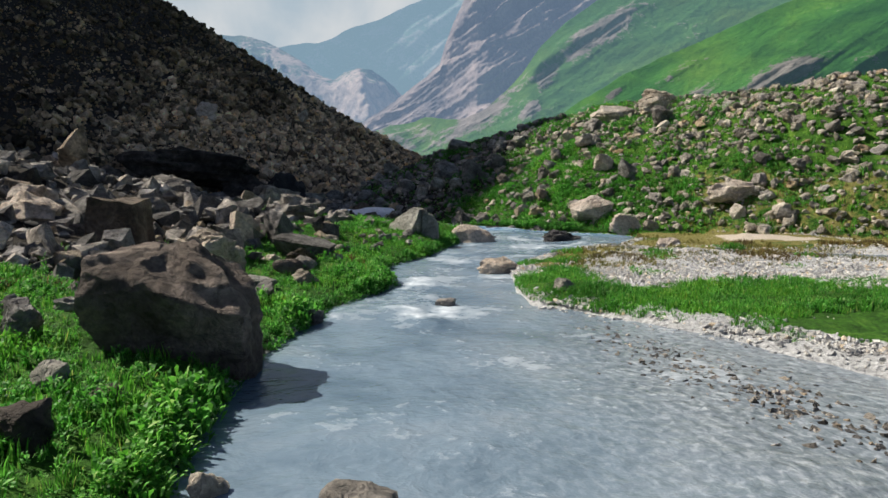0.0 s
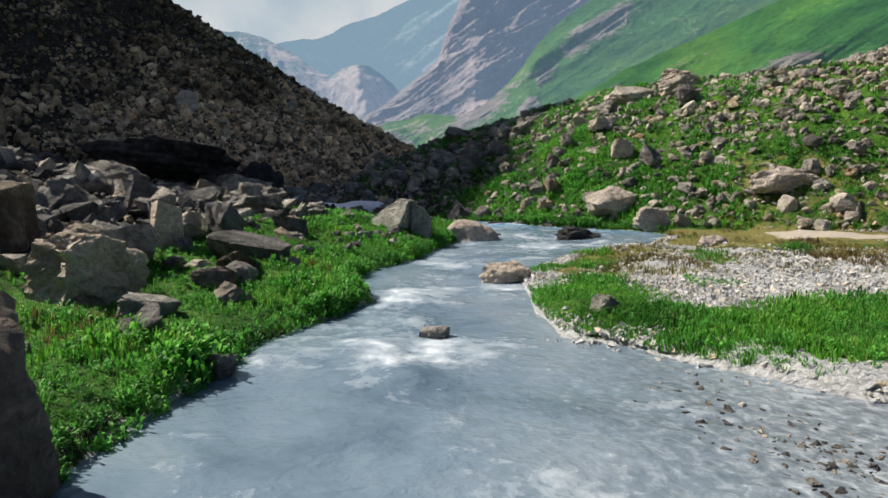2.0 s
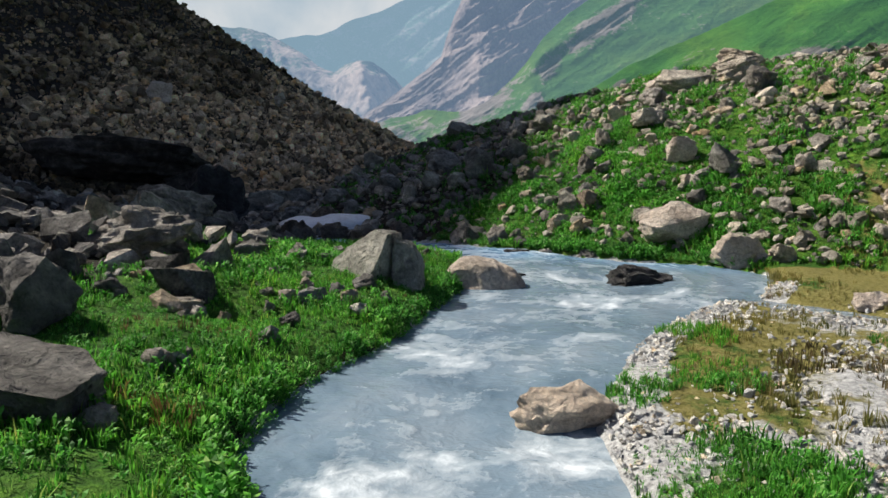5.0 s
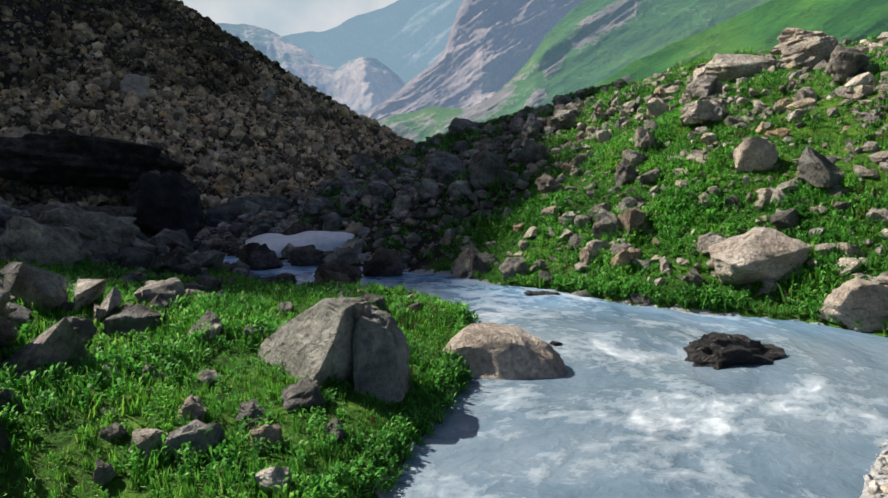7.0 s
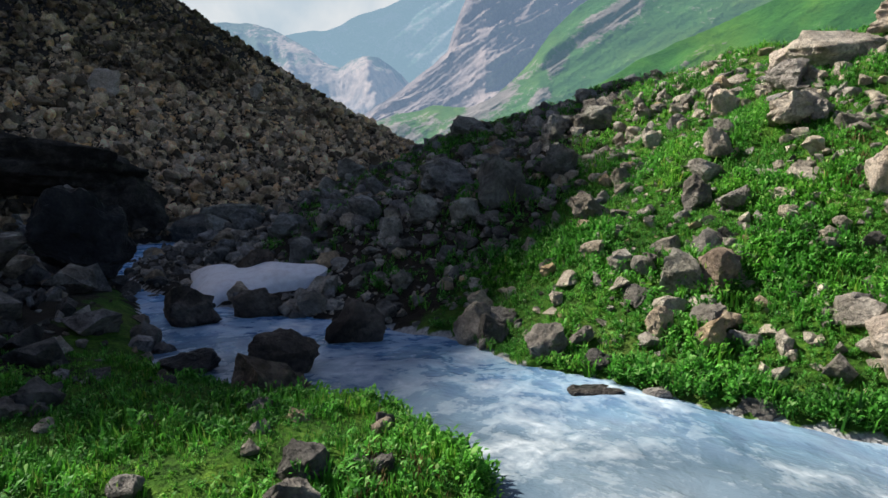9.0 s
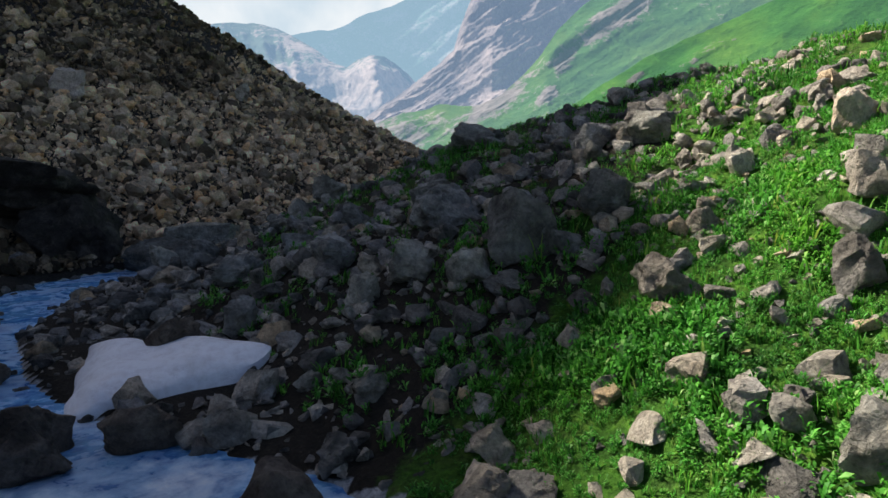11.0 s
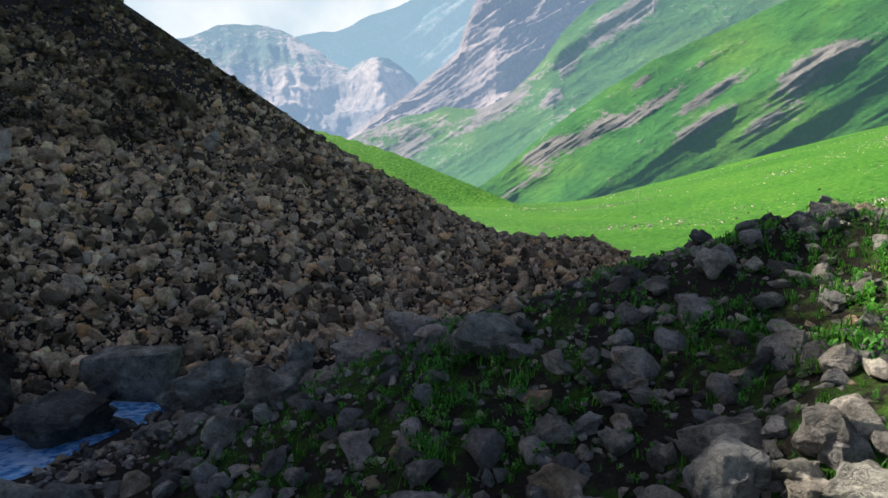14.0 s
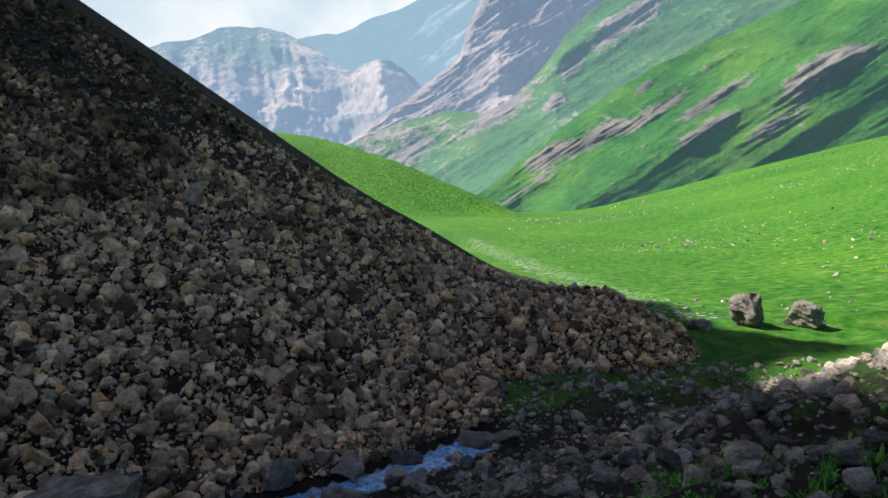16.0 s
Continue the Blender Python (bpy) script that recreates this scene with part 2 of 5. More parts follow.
ROCK_TAN = rock_material("tan_limestone", (0.20, 0.18, 0.152), (0.37, 0.338, 0.295), (0.54, 0.50, 0.445), (0.24, 0.217, 0.188))
PALE = rock_material("pale_hill_stones", (0.24, 0.215, 0.18), (0.41, 0.375, 0.315), (0.58, 0.545, 0.475), (0.29, 0.265, 0.225), True, 1.5, 0.4)
ROCK_GREY = rock_material("grey_limestone", (0.12, 0.117, 0.103), (0.29, 0.284, 0.252), (0.52, 0.51, 0.46), (0.13, 0.127, 0.108), tone=0.5)
ROCK_SLATE = rock_material("dark_lichened_rock", (0.08, 0.076, 0.07), (0.27, 0.255, 0.235), (0.52, 0.495, 0.455), (0.10, 0.095, 0.085), tone=0.45)
ROCK_SPLIT = rock_material("greenish_grey_rock", (0.17, 0.168, 0.15), (0.33, 0.325, 0.29), (0.46, 0.45, 0.405), (0.19, 0.187, 0.165), tone=0.1)
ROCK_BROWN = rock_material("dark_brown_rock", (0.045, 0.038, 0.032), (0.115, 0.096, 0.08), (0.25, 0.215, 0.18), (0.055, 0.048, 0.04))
ROCK_PINK = rock_material("pink_granite", (0.44, 0.36, 0.29), (0.64, 0.545, 0.455), (0.80, 0.715, 0.62), (0.50, 0.42, 0.345), tone=0.12)
ROCK_HERO = rock_material("weathered_tan_rock", (0.085, 0.068, 0.055), (0.19, 0.155, 0.128), (0.36, 0.30, 0.25), (0.07, 0.058, 0.048), tone=0.1)
ROCK_WET = rock_material("wet_dark_grey_rock", (0.05, 0.047, 0.044), (0.15, 0.142, 0.132), (0.29, 0.278, 0.26), (0.06, 0.057, 0.053), tone=0.4)
ROCK_WET.node_tree.nodes["Principled BSDF"].inputs["Roughness"].default_value = 0.5
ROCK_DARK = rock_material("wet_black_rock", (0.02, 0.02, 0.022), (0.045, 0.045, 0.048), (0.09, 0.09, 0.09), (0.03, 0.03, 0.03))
ROCK_DARK.node_tree.nodes["Principled BSDF"].inputs["Roughness"].default_value = 0.35
STONES = rock_material("mixed_moraine_stones", (0.16, 0.148, 0.13), (0.36, 0.337, 0.302), (0.57, 0.54, 0.49), (0.19, 0.178, 0.155), True, 1.5, 0.55)
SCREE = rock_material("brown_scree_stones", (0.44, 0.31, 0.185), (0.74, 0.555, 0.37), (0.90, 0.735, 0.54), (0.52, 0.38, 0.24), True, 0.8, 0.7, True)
RUBBLE = rock_material("dark_grey_rubble", (0.08, 0.075, 0.07), (0.28, 0.265, 0.245), (0.56, 0.53, 0.495), (0.10, 0.095, 0.09), True, 1.5, 0.6)
GRAVEL = rock_material("pale_river_gravel", (0.44, 0.44, 0.44), (0.62, 0.62, 0.61), (0.78, 0.78, 0.77), (0.5, 0.49, 0.48), True, 4.0, 0.22)


def leaf_material(name, dark, mid, light, dry):
    m, n, l, b = material(name, 0.55)
    geo = n.new("ShaderNodeNewGeometry")
    col = ramp(n, l, geo.outputs["Random Per Island"], [(0.0, dark), (0.45, mid), (0.85, light), (1.0, dry)])
    area = noise_tex(n, l, geo.outputs["Position"], 0.7, 4, 0.6)
    col = mix(n, l, 1.0, col, ramp(n, l, area, [(0.34, (0.52, 0.62, 0.55)), (0.5, (1.05, 1.1, 1.05)), (0.66, (1.3, 1.15, 0.85))]), "MULTIPLY")
    l.new(col, b.inputs["Base Color"])
    b.inputs["Specular IOR Level"].default_value = 0.25
    tr = n.new("ShaderNodeBsdfTranslucent")
    l.new(col, tr.inputs["Color"])
    ms = n.new("ShaderNodeMixShader")
    ms.inputs[0].default_value = 0.45
    l.new(b.outputs[0], ms.inputs[1])
    l.new(tr.outputs[0], ms.inputs[2])
    l.new(ms.outputs[0], n["Material Output"].inputs[0])
    return m


GRASS = leaf_material("meadow_grass", (0.022, 0.085, 0.012), (0.075, 0.275, 0.028), (0.16, 0.46, 0.06), (0.32, 0.38, 0.10))
HERB = leaf_material("broad_leaf_herb", (0.022, 0.095, 0.014), (0.075, 0.29, 0.034), (0.16, 0.48, 0.075), (0.32, 0.50, 0.18))
SHRUB = leaf_material("brown_heather", (0.07, 0.05, 0.025), (0.13, 0.09, 0.045), (0.19, 0.14, 0.06), (0.16, 0.17, 0.05))
DRY = leaf_material("olive_dry_grass", (0.10, 0.11, 0.03), (0.18, 0.17, 0.05), (0.26, 0.23, 0.09), (0.30, 0.22, 0.12))


def ground_material():
    m, n, l, b = material("ground_cover", 0.95)
    geo = n.new("ShaderNodeNewGeometry")
    co = geo.outputs["Position"]
    big = noise_tex(n, l, co, 0.22, 5, 0.6, 0.5)
    mid = noise_tex(n, l, co, 2.3, 5, 0.65)
    fine = noise_tex(n, l, co, 16, 5, 0.7)
    grass = ramp(n, l, mid, [(0.3, (0.020, 0.06, 0.007)), (0.5, (0.05, 0.14, 0.013)), (0.7, (0.11, 0.22, 0.026))])
    vast = noise_tex(n, l, co, 0.03, 5, 0.6, 0.4)
    grass = mix(n, l, 1.0, grass, ramp(n, l, vast, [(0.35, (0.72, 0.85, 0.8)), (0.52, (1, 1, 1)), (0.66, (1.35, 1.15, 0.95))]), "MULTIPLY")
    grass = mix(n, l, ramp(n, l, big, [(0.54, (0, 0, 0)), (0.68, (0.4, 0.4, 0.4))]), grass, (0.17, 0.20, 0.055))
    speck = n.new("ShaderNodeTexVoronoi")
    speck.inputs["Scale"].default_value = 0.8
    l.new(co, speck.inputs["Vector"])
    grass = mix(n, l, 0.8, grass, ramp(n, l, fine, [(0.34, (0.28, 0.32, 0.3)), (0.5, (0.9, 0.9, 0.9)), (0.66, (1.6, 1.5, 1.3))]), "MULTIPLY")
    farness = n.new("ShaderNodeAttribute")
    farness.attribute_name = "far"
    lush = ramp(n, l, noise_tex(n, l, co, 0.9, 6, 0.7), [(0.34, (0.008, 0.045, 0.004)), (0.44, (0.024, 0.115, 0.008)), (0.55, (0.048, 0.16, 0.012)), (0.68, (0.15, 0.21, 0.05))])
    lush = mix(n, l, 1.0, lush, ramp(n, l, vast, [(0.35, (0.75, 0.85, 0.8)), (0.52, (1, 1, 1)), (0.66, (1.35, 1.15, 1.0))]), "MULTIPLY")
    distant = n.new("ShaderNodeAttribute")
    distant.attribute_name = "distant"
    grass = mix(n, l, distant.outputs["Fac"], grass, lush)
    dots = calc(n, l, "MULTIPLY", ramp(n, l, speck.outputs["Distance"], [(0.10, (1, 1, 1)), (0.2, (0, 0, 0))]), farness.outputs["Fac"])
    grass = mix(n, l, calc(n, l, "MULTIPLY", dots, 0.55), grass, (0.36, 0.36, 0.24))
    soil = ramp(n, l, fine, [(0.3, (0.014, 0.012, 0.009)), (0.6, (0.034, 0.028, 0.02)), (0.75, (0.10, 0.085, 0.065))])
    # near-black, to paint in the shade of gaps between scree stones
    stony = ramp(n, l, fine, [(0.3, (0.012, 0.011, 0.009)), (0.5, (0.026, 0.022, 0.018)), (0.72, (0.07, 0.06, 0.05))])
    gravel = ramp(n, l, fine, [(0.3, (0.20, 0.20, 0.20)), (0.5, (0.44, 0.44, 0.435)), (0.72, (0.68, 0.68, 0.67))])
    sand = ramp(n, l, fine, [(0.3, (0.42, 0.36, 0.29)), (0.7, (0.62, 0.54, 0.45))])
    olive = ramp(n, l, fine, [(0.3, (0.09, 0.09, 0.025)), (0.5, (0.19, 0.17, 0.05)), (0.7, (0.28, 0.24, 0.10))])
    col = grass
    for key, c in (("soil", soil), ("olive", olive), ("gravel", gravel), ("sand", sand), ("stony", stony)):
        at = n.new("ShaderNodeAttribute")
        at.attribute_name = key
        edge = calc(n, l, "ADD", at.outputs["Fac"], calc(n, l, "MULTIPLY", calc(n, l, "SUBTRACT", mid, 0.5), 1.1))
        col = mix(n, l, ramp(n, l, edge, [(0.42, (0, 0, 0)), (0.58, (1, 1, 1))]), col, c)
    l.new(col, b.inputs["Base Color"])
    b.inputs["Specular IOR Level"].default_value = 0.2
    bump(n, l, b, calc(n, l, "ADD", fine, calc(n, l, "MULTIPLY", mid, 1.5)), 0.9, 0.08)
    return m


GROUND = ground_material()


def water_material():
    m, n, l, b = material("milky_glacial_water", 0.12)
    uv = n.new("ShaderNodeUVMap")
    uv.uv_map = "flow"
    at = n.new("ShaderNodeAttribute")
    at.attribute_name = "rapid"
    sh = n.new("ShaderNodeAttribute")
    sh.attribute_name = "shallow"

    def streak(sx, sy, scale, detail, dist):
        mp = n.new("ShaderNodeMapping")
        mp.inputs["Scale"].default_value = (sx, sy, 1)
        l.new(uv.outputs[0], mp.inputs[0])
        return noise_tex(n, l, mp.outputs[0], scale, detail, 0.62, dist)
    # steep marks the shaded upper reach, whose blue is painted in
    shaded_reach = n.new("ShaderNodeAttribute")
    shaded_reach.attribute_name = "steep"
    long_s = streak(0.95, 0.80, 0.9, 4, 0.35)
    short_s = streak(2.2, 2.0, 1.5, 4, 0.25)
    ripple = streak(3.4, 4.2, 2.6, 4, 0.5)
    wash = streak(0.5, 0.6, 1.0, 4, 0.4)
    body = ramp(n, l, wash, [(0.3, (0.07, 0.115, 0.16)), (0.5, (0.145, 0.205, 0.26)), (0.7, (0.21, 0.26, 0.305))])
    bed = ramp(n, l, ripple, [(0.35, (0.10, 0.11, 0.12)), (0.52, (0.22, 0.24, 0.26)), (0.70, (0.46, 0.48, 0.50))])
    body = mix(n, l, calc(n, l, "MULTIPLY", sh.outputs["Fac"], 0.75), body, bed)
    # the blue cast of shade, mixed into the water's own colour
    body = mix(n, l, calc(n, l, "MULTIPLY", shaded_reach.outputs["Fac"], 0.85), body, ramp(n, l, short_s, [(0.36, (0.02, 0.17, 0.52)), (0.62, (0.24, 0.60, 0.96))]))
    foam_h = calc(n, l, "ADD", calc(n, l, "ADD", calc(n, l, "MULTIPLY", long_s, 0.56), calc(n, l, "MULTIPLY", short_s, 0.32)), calc(n, l, "MULTIPLY", ripple, 0.12))
    foam = calc(n, l, "ADD", calc(n, l, "ADD", foam_h, calc(n, l, "MULTIPLY", at.outputs["Fac"], 0.17)), calc(n, l, "MULTIPLY", shaded_reach.outputs["Fac"], 0.02))
    fm = ramp(n, l, foam, [(0.572, (0, 0, 0)), (0.65, (0.26, 0.26, 0.26)), (0.77, (0.95, 0.95, 0.95))])
    l.new(mix(n, l, fm, body, (0.72, 0.77, 0.81)), b.inputs["Base Color"])
    l.new(ramp(n, l, fm, [(0.0, (0.22, 0.22, 0.22)), (0.8, (0.8, 0.8, 0.8))]), b.inputs["Roughness"])
    b.inputs["IOR"].default_value = 1.33
    b.inputs["Specular IOR Level"].default_value = 0.5
    bump(n, l, b, calc(n, l, "ADD", calc(n, l, "ADD", short_s, calc(n, l, "MULTIPLY", long_s, 1.4)), calc(n, l, "MULTIPLY", ripple, 0.10)), 0.4, 0.10)
    return m


WATER = water_material()


def snow_material():
    m, n, l, b = material("old_dirty_snow", 0.7)
    co = n.new("ShaderNodeNewGeometry").outputs["Position"]
    f = noise_tex(n, l, co, 6, 6, 0.7)
    g = noise_tex(n, l, co, 1.3, 4, 0.6)
    col = ramp(n, l, f, [(0.3, (0.78, 0.75, 0.75)), (0.55, (0.93, 0.92, 0.93))])
    l.new(mix(n, l, ramp(n, l, g, [(0.5, (0, 0, 0)), (0.7, (0.35, 0.35, 0.35))]), col, (0.66, 0.58, 0.55)), b.inputs["Base Color"])
    bump(n, l, b, f, 0.6, 0.05)
    return m


SNOW = snow_material()


def mountain_material(name, rock_lo, rock_hi, green_lo, green_hi, scale, haze_glow, haze_strength):
    m, n, l, b = material(name, 0.95)
    geo = n.new("ShaderNodeNewGeometry")
    co = geo.outputs["Position"]
    at = n.new("ShaderNodeAttribute")
    at.attribute_name = "rocky"
    mid = noise_tex(n, l, co, scale, 7, 0.62, 0.6)
    fine = noise_tex(n, l, co, scale * 7, 6, 0.7)
    rock = mix(n, l, 0.7, ramp(n, l, mid, [(0.35, rock_lo), (0.65, rock_hi)]), ramp(n, l, fine, [(0.3, (0.55, 0.55, 0.55)), (0.7, (1.3, 1.3, 1.3))]), "MULTIPLY")
    green = mix(n, l, 0.6, ramp(n, l, mid, [(0.32, green_lo), (0.68, green_hi)]), ramp(n, l, fine, [(0.3, (0.55, 0.66, 0.6)), (0.5, (1, 1, 1)), (0.7, (1.45, 1.25, 1.15))]), "MULTIPLY")
    wide = noise_tex(n, l, co, scale * 0.4, 5, 0.6, 0.5)
    green = mix(n, l, 1.0, green, ramp(n, l, wide, [(0.36, (0.7, 0.85, 0.95)), (0.5, (1, 1, 1)), (0.62, (1.5, 1.12, 0.9)), (0.72, (1.9, 1.2, 1.0))]), "MULTIPLY")
    edge = calc(n, l, "ADD", at.outputs["Fac"], calc(n, l, "ADD", calc(n, l, "MULTIPLY", calc(n, l, "SUBTRACT", mid, 0.5), 1.3), calc(n, l, "MULTIPLY", calc(n, l, "SUBTRACT", fine, 0.5), 1.5)))
    col = mix(n, l, ramp(n, l, edge, [(0.40, (0, 0, 0)), (0.60, (1, 1, 1))]), green, rock)
    l.new(col, b.inputs["Base Color"])
    b.inputs["Specular IOR Level"].default_value = 0.1
    # distance haze, put in as a faint glow of the slope itself
    if haze_strength:
        b.inputs["Emission Color"].default_value = (*haze_glow, 1)
        b.inputs["Emission Strength"].default_value = haze_strength
    bump(n, l, b, calc(n, l, "ADD", mid, calc(n, l, "MULTIPLY", fine, 0.4)), 0.9, 1.2 / scale * 0.12)
    return m


# the last colour and number of each paint its haze in as emission
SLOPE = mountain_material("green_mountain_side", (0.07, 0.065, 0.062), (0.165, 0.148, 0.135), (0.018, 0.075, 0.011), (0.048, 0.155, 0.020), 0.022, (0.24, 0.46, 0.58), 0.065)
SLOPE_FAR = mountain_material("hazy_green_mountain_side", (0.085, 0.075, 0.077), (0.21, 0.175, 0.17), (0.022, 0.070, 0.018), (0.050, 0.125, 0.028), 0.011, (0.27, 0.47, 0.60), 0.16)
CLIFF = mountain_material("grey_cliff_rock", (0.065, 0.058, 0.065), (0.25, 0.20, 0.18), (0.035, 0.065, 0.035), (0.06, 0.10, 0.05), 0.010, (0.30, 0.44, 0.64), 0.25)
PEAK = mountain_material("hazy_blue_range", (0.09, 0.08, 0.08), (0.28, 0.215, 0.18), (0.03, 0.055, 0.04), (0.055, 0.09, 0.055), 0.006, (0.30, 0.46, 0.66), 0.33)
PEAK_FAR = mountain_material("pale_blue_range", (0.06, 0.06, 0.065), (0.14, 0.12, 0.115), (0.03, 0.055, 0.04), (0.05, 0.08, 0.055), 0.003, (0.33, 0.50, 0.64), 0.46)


# ---- mesh helpers ----
def mesh_object(name, verts, faces, mat, smooth=False):
    me = bpy.data.meshes.new(name)
    verts, faces = np.asarray(verts, np.float32), np.asarray(faces, np.int32)
    me.vertices.add(len(verts))
    me.vertices.foreach_set("co", verts.ravel())
    k = faces.shape[1]
    me.loops.add(faces.size)
    me.loops.foreach_set("vertex_index", faces.ravel())
    me.polygons.add(len(faces))
    me.polygons.foreach_set("loop_start", np.arange(len(faces), dtype=np.int32) * k)
    me.polygons.foreach_set("use_smooth", np.full(len(faces), smooth))
    me.update(calc_edges=True)
    me.materials.append(mat)
    return new(name, me)


def set_attribute(ob, key, values):
    a = ob.data.attributes.new(key, "FLOAT", "POINT")
    a.data.foreach_set("value", np.asarray(values, np.float32).ravel())


def grid_faces(nu, nv):
    i = np.arange((nu - 1) * (nv - 1))
    a = (i // (nv - 1)) * nv + i % (nv - 1)
    return np.stack([a, a + nv, a + nv + 1, a + 1], 1)


def stretched(lo, core_lo, core_hi, hi, step, grow):
    """Grid lines: even in the core, ever wider outside."""
    mid = list(np.arange(core_lo, core_hi, step))
    up, s = [mid[-1]], step
    while up[-1] < hi:
        s = min(s * grow, 6.5)
        up.append(up[-1] + s)
    down, s = [mid[0]], step
    while down[-1] > lo:
        s = min(s * grow, 6.5)
        down.append(down[-1] - s)
    return np.array(down[:0:-1] + mid + up[1:])


# ---- ground: one sheet ----
xs = stretched(-260, -15, 15, 330, 0.2, 1.035)
ys = stretched(-60, 2, 48, 430, 0.2, 1.03)
gx, gy = np.meshgrid(xs, ys, indexing="ij")
gz, wet, scree, hill_d, bank, left_side = terrain(gx.ravel(), gy.ravel())
px, py = gx.ravel(), gy.ravel()
near = (np.abs(px) < 40) & (py < 70)
gz = gz + near * np.where(wet, 0.02, 0.05) * fractal(px, py, 0.8, 3, 77)
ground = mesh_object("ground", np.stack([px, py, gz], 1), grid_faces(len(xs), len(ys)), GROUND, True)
tagged(ground, "grassy and stony valley ground with gravel banks", "ground", kind="structure")
blotch = fractal(px, py, 3.0, 3, 41)
flat_right = (~left_side) & (hill_d <= 0) & (py < 30)
bar = flat_right * np.clip(1.2 - np.abs(py - 13.2 - 0.28 * (px - 4)) / 4.2 + 0.5 * blotch, 0, 1)
low_grass = np.clip(1.3 - np.hypot((px - 4.6) / 3.0, (py - 10.2) / 1.3), 0, 1) + np.clip(1.3 - np.hypot((px - 2.2) / 0.9, (py - 12.3) / 1.4), 0, 1)
set_attribute(ground, "distant", np.clip((py - 60) / 12, 0, 1))
set_attribute(ground, "far", np.clip((py - 78) / 10, 0, 1) * np.clip(0.55 + 0.8 * fractal(px, py, 40, 3, 91), 0, 1))
set_attribute(ground, "gravel", np.where(wet, 1.0, np.clip(bar - 1.6 * low_grass + flat_right * (bank < 0.5) * (py < 21) * ((py < 10.6) | (py > 14.6)) * 0.9 + 0.40 * (py > 80) * np.exp(-((px - 17 + 0.17 * (py - 85)) / 7) ** 2) * np.clip((230 - py) / 60, 0, 1), 0, 1)))
set_attribute(ground, "olive", flat_right * (py > 14) * (py < 22.6) * (0.85 + 0.3 * blotch) + ((hill_d > 0) & (hill_d < 2.6) & (px > 9) & (py < 25)) * 0.5)
set_attribute(ground, "sand", np.clip(1.3 - np.hypot((px - 10.1) / 1.8, (py - 19.6 + 0.35 * (px - 10.1)) / 0.95), 0, 1) * (py < 40))
set_attribute(ground, "stony", np.maximum(scree, left_side * (py > 38) * (py < 78) * ~wet))
# the dark soil colour follows the hill's shadow line and deepens its shade
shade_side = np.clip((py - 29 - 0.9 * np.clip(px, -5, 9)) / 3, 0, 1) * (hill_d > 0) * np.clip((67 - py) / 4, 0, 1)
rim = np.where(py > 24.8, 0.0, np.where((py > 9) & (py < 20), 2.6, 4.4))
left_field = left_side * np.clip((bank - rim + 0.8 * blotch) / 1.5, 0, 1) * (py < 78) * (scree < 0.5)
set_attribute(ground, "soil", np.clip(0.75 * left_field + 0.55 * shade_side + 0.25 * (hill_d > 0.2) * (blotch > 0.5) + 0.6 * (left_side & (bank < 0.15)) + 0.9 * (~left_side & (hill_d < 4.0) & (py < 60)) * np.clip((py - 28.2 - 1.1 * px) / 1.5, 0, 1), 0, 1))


# ---- river ----
def resample(line, count):
    p = np.array(line, float)
    for _ in range(2):
        q = np.empty((2 * len(p) - 2, 2))
        q[0::2], q[1::2] = 0.75 * p[:-1] + 0.25 * p[1:], 0.25 * p[:-1] + 0.75 * p[1:]
        p = np.vstack([p[:1], q, p[-1:]])
    return p


def along(line, station):
    return np.stack([np.interp(station, np.linspace(0, 1, len(line)), line[:, k]) for k in (0, 1)], 1)


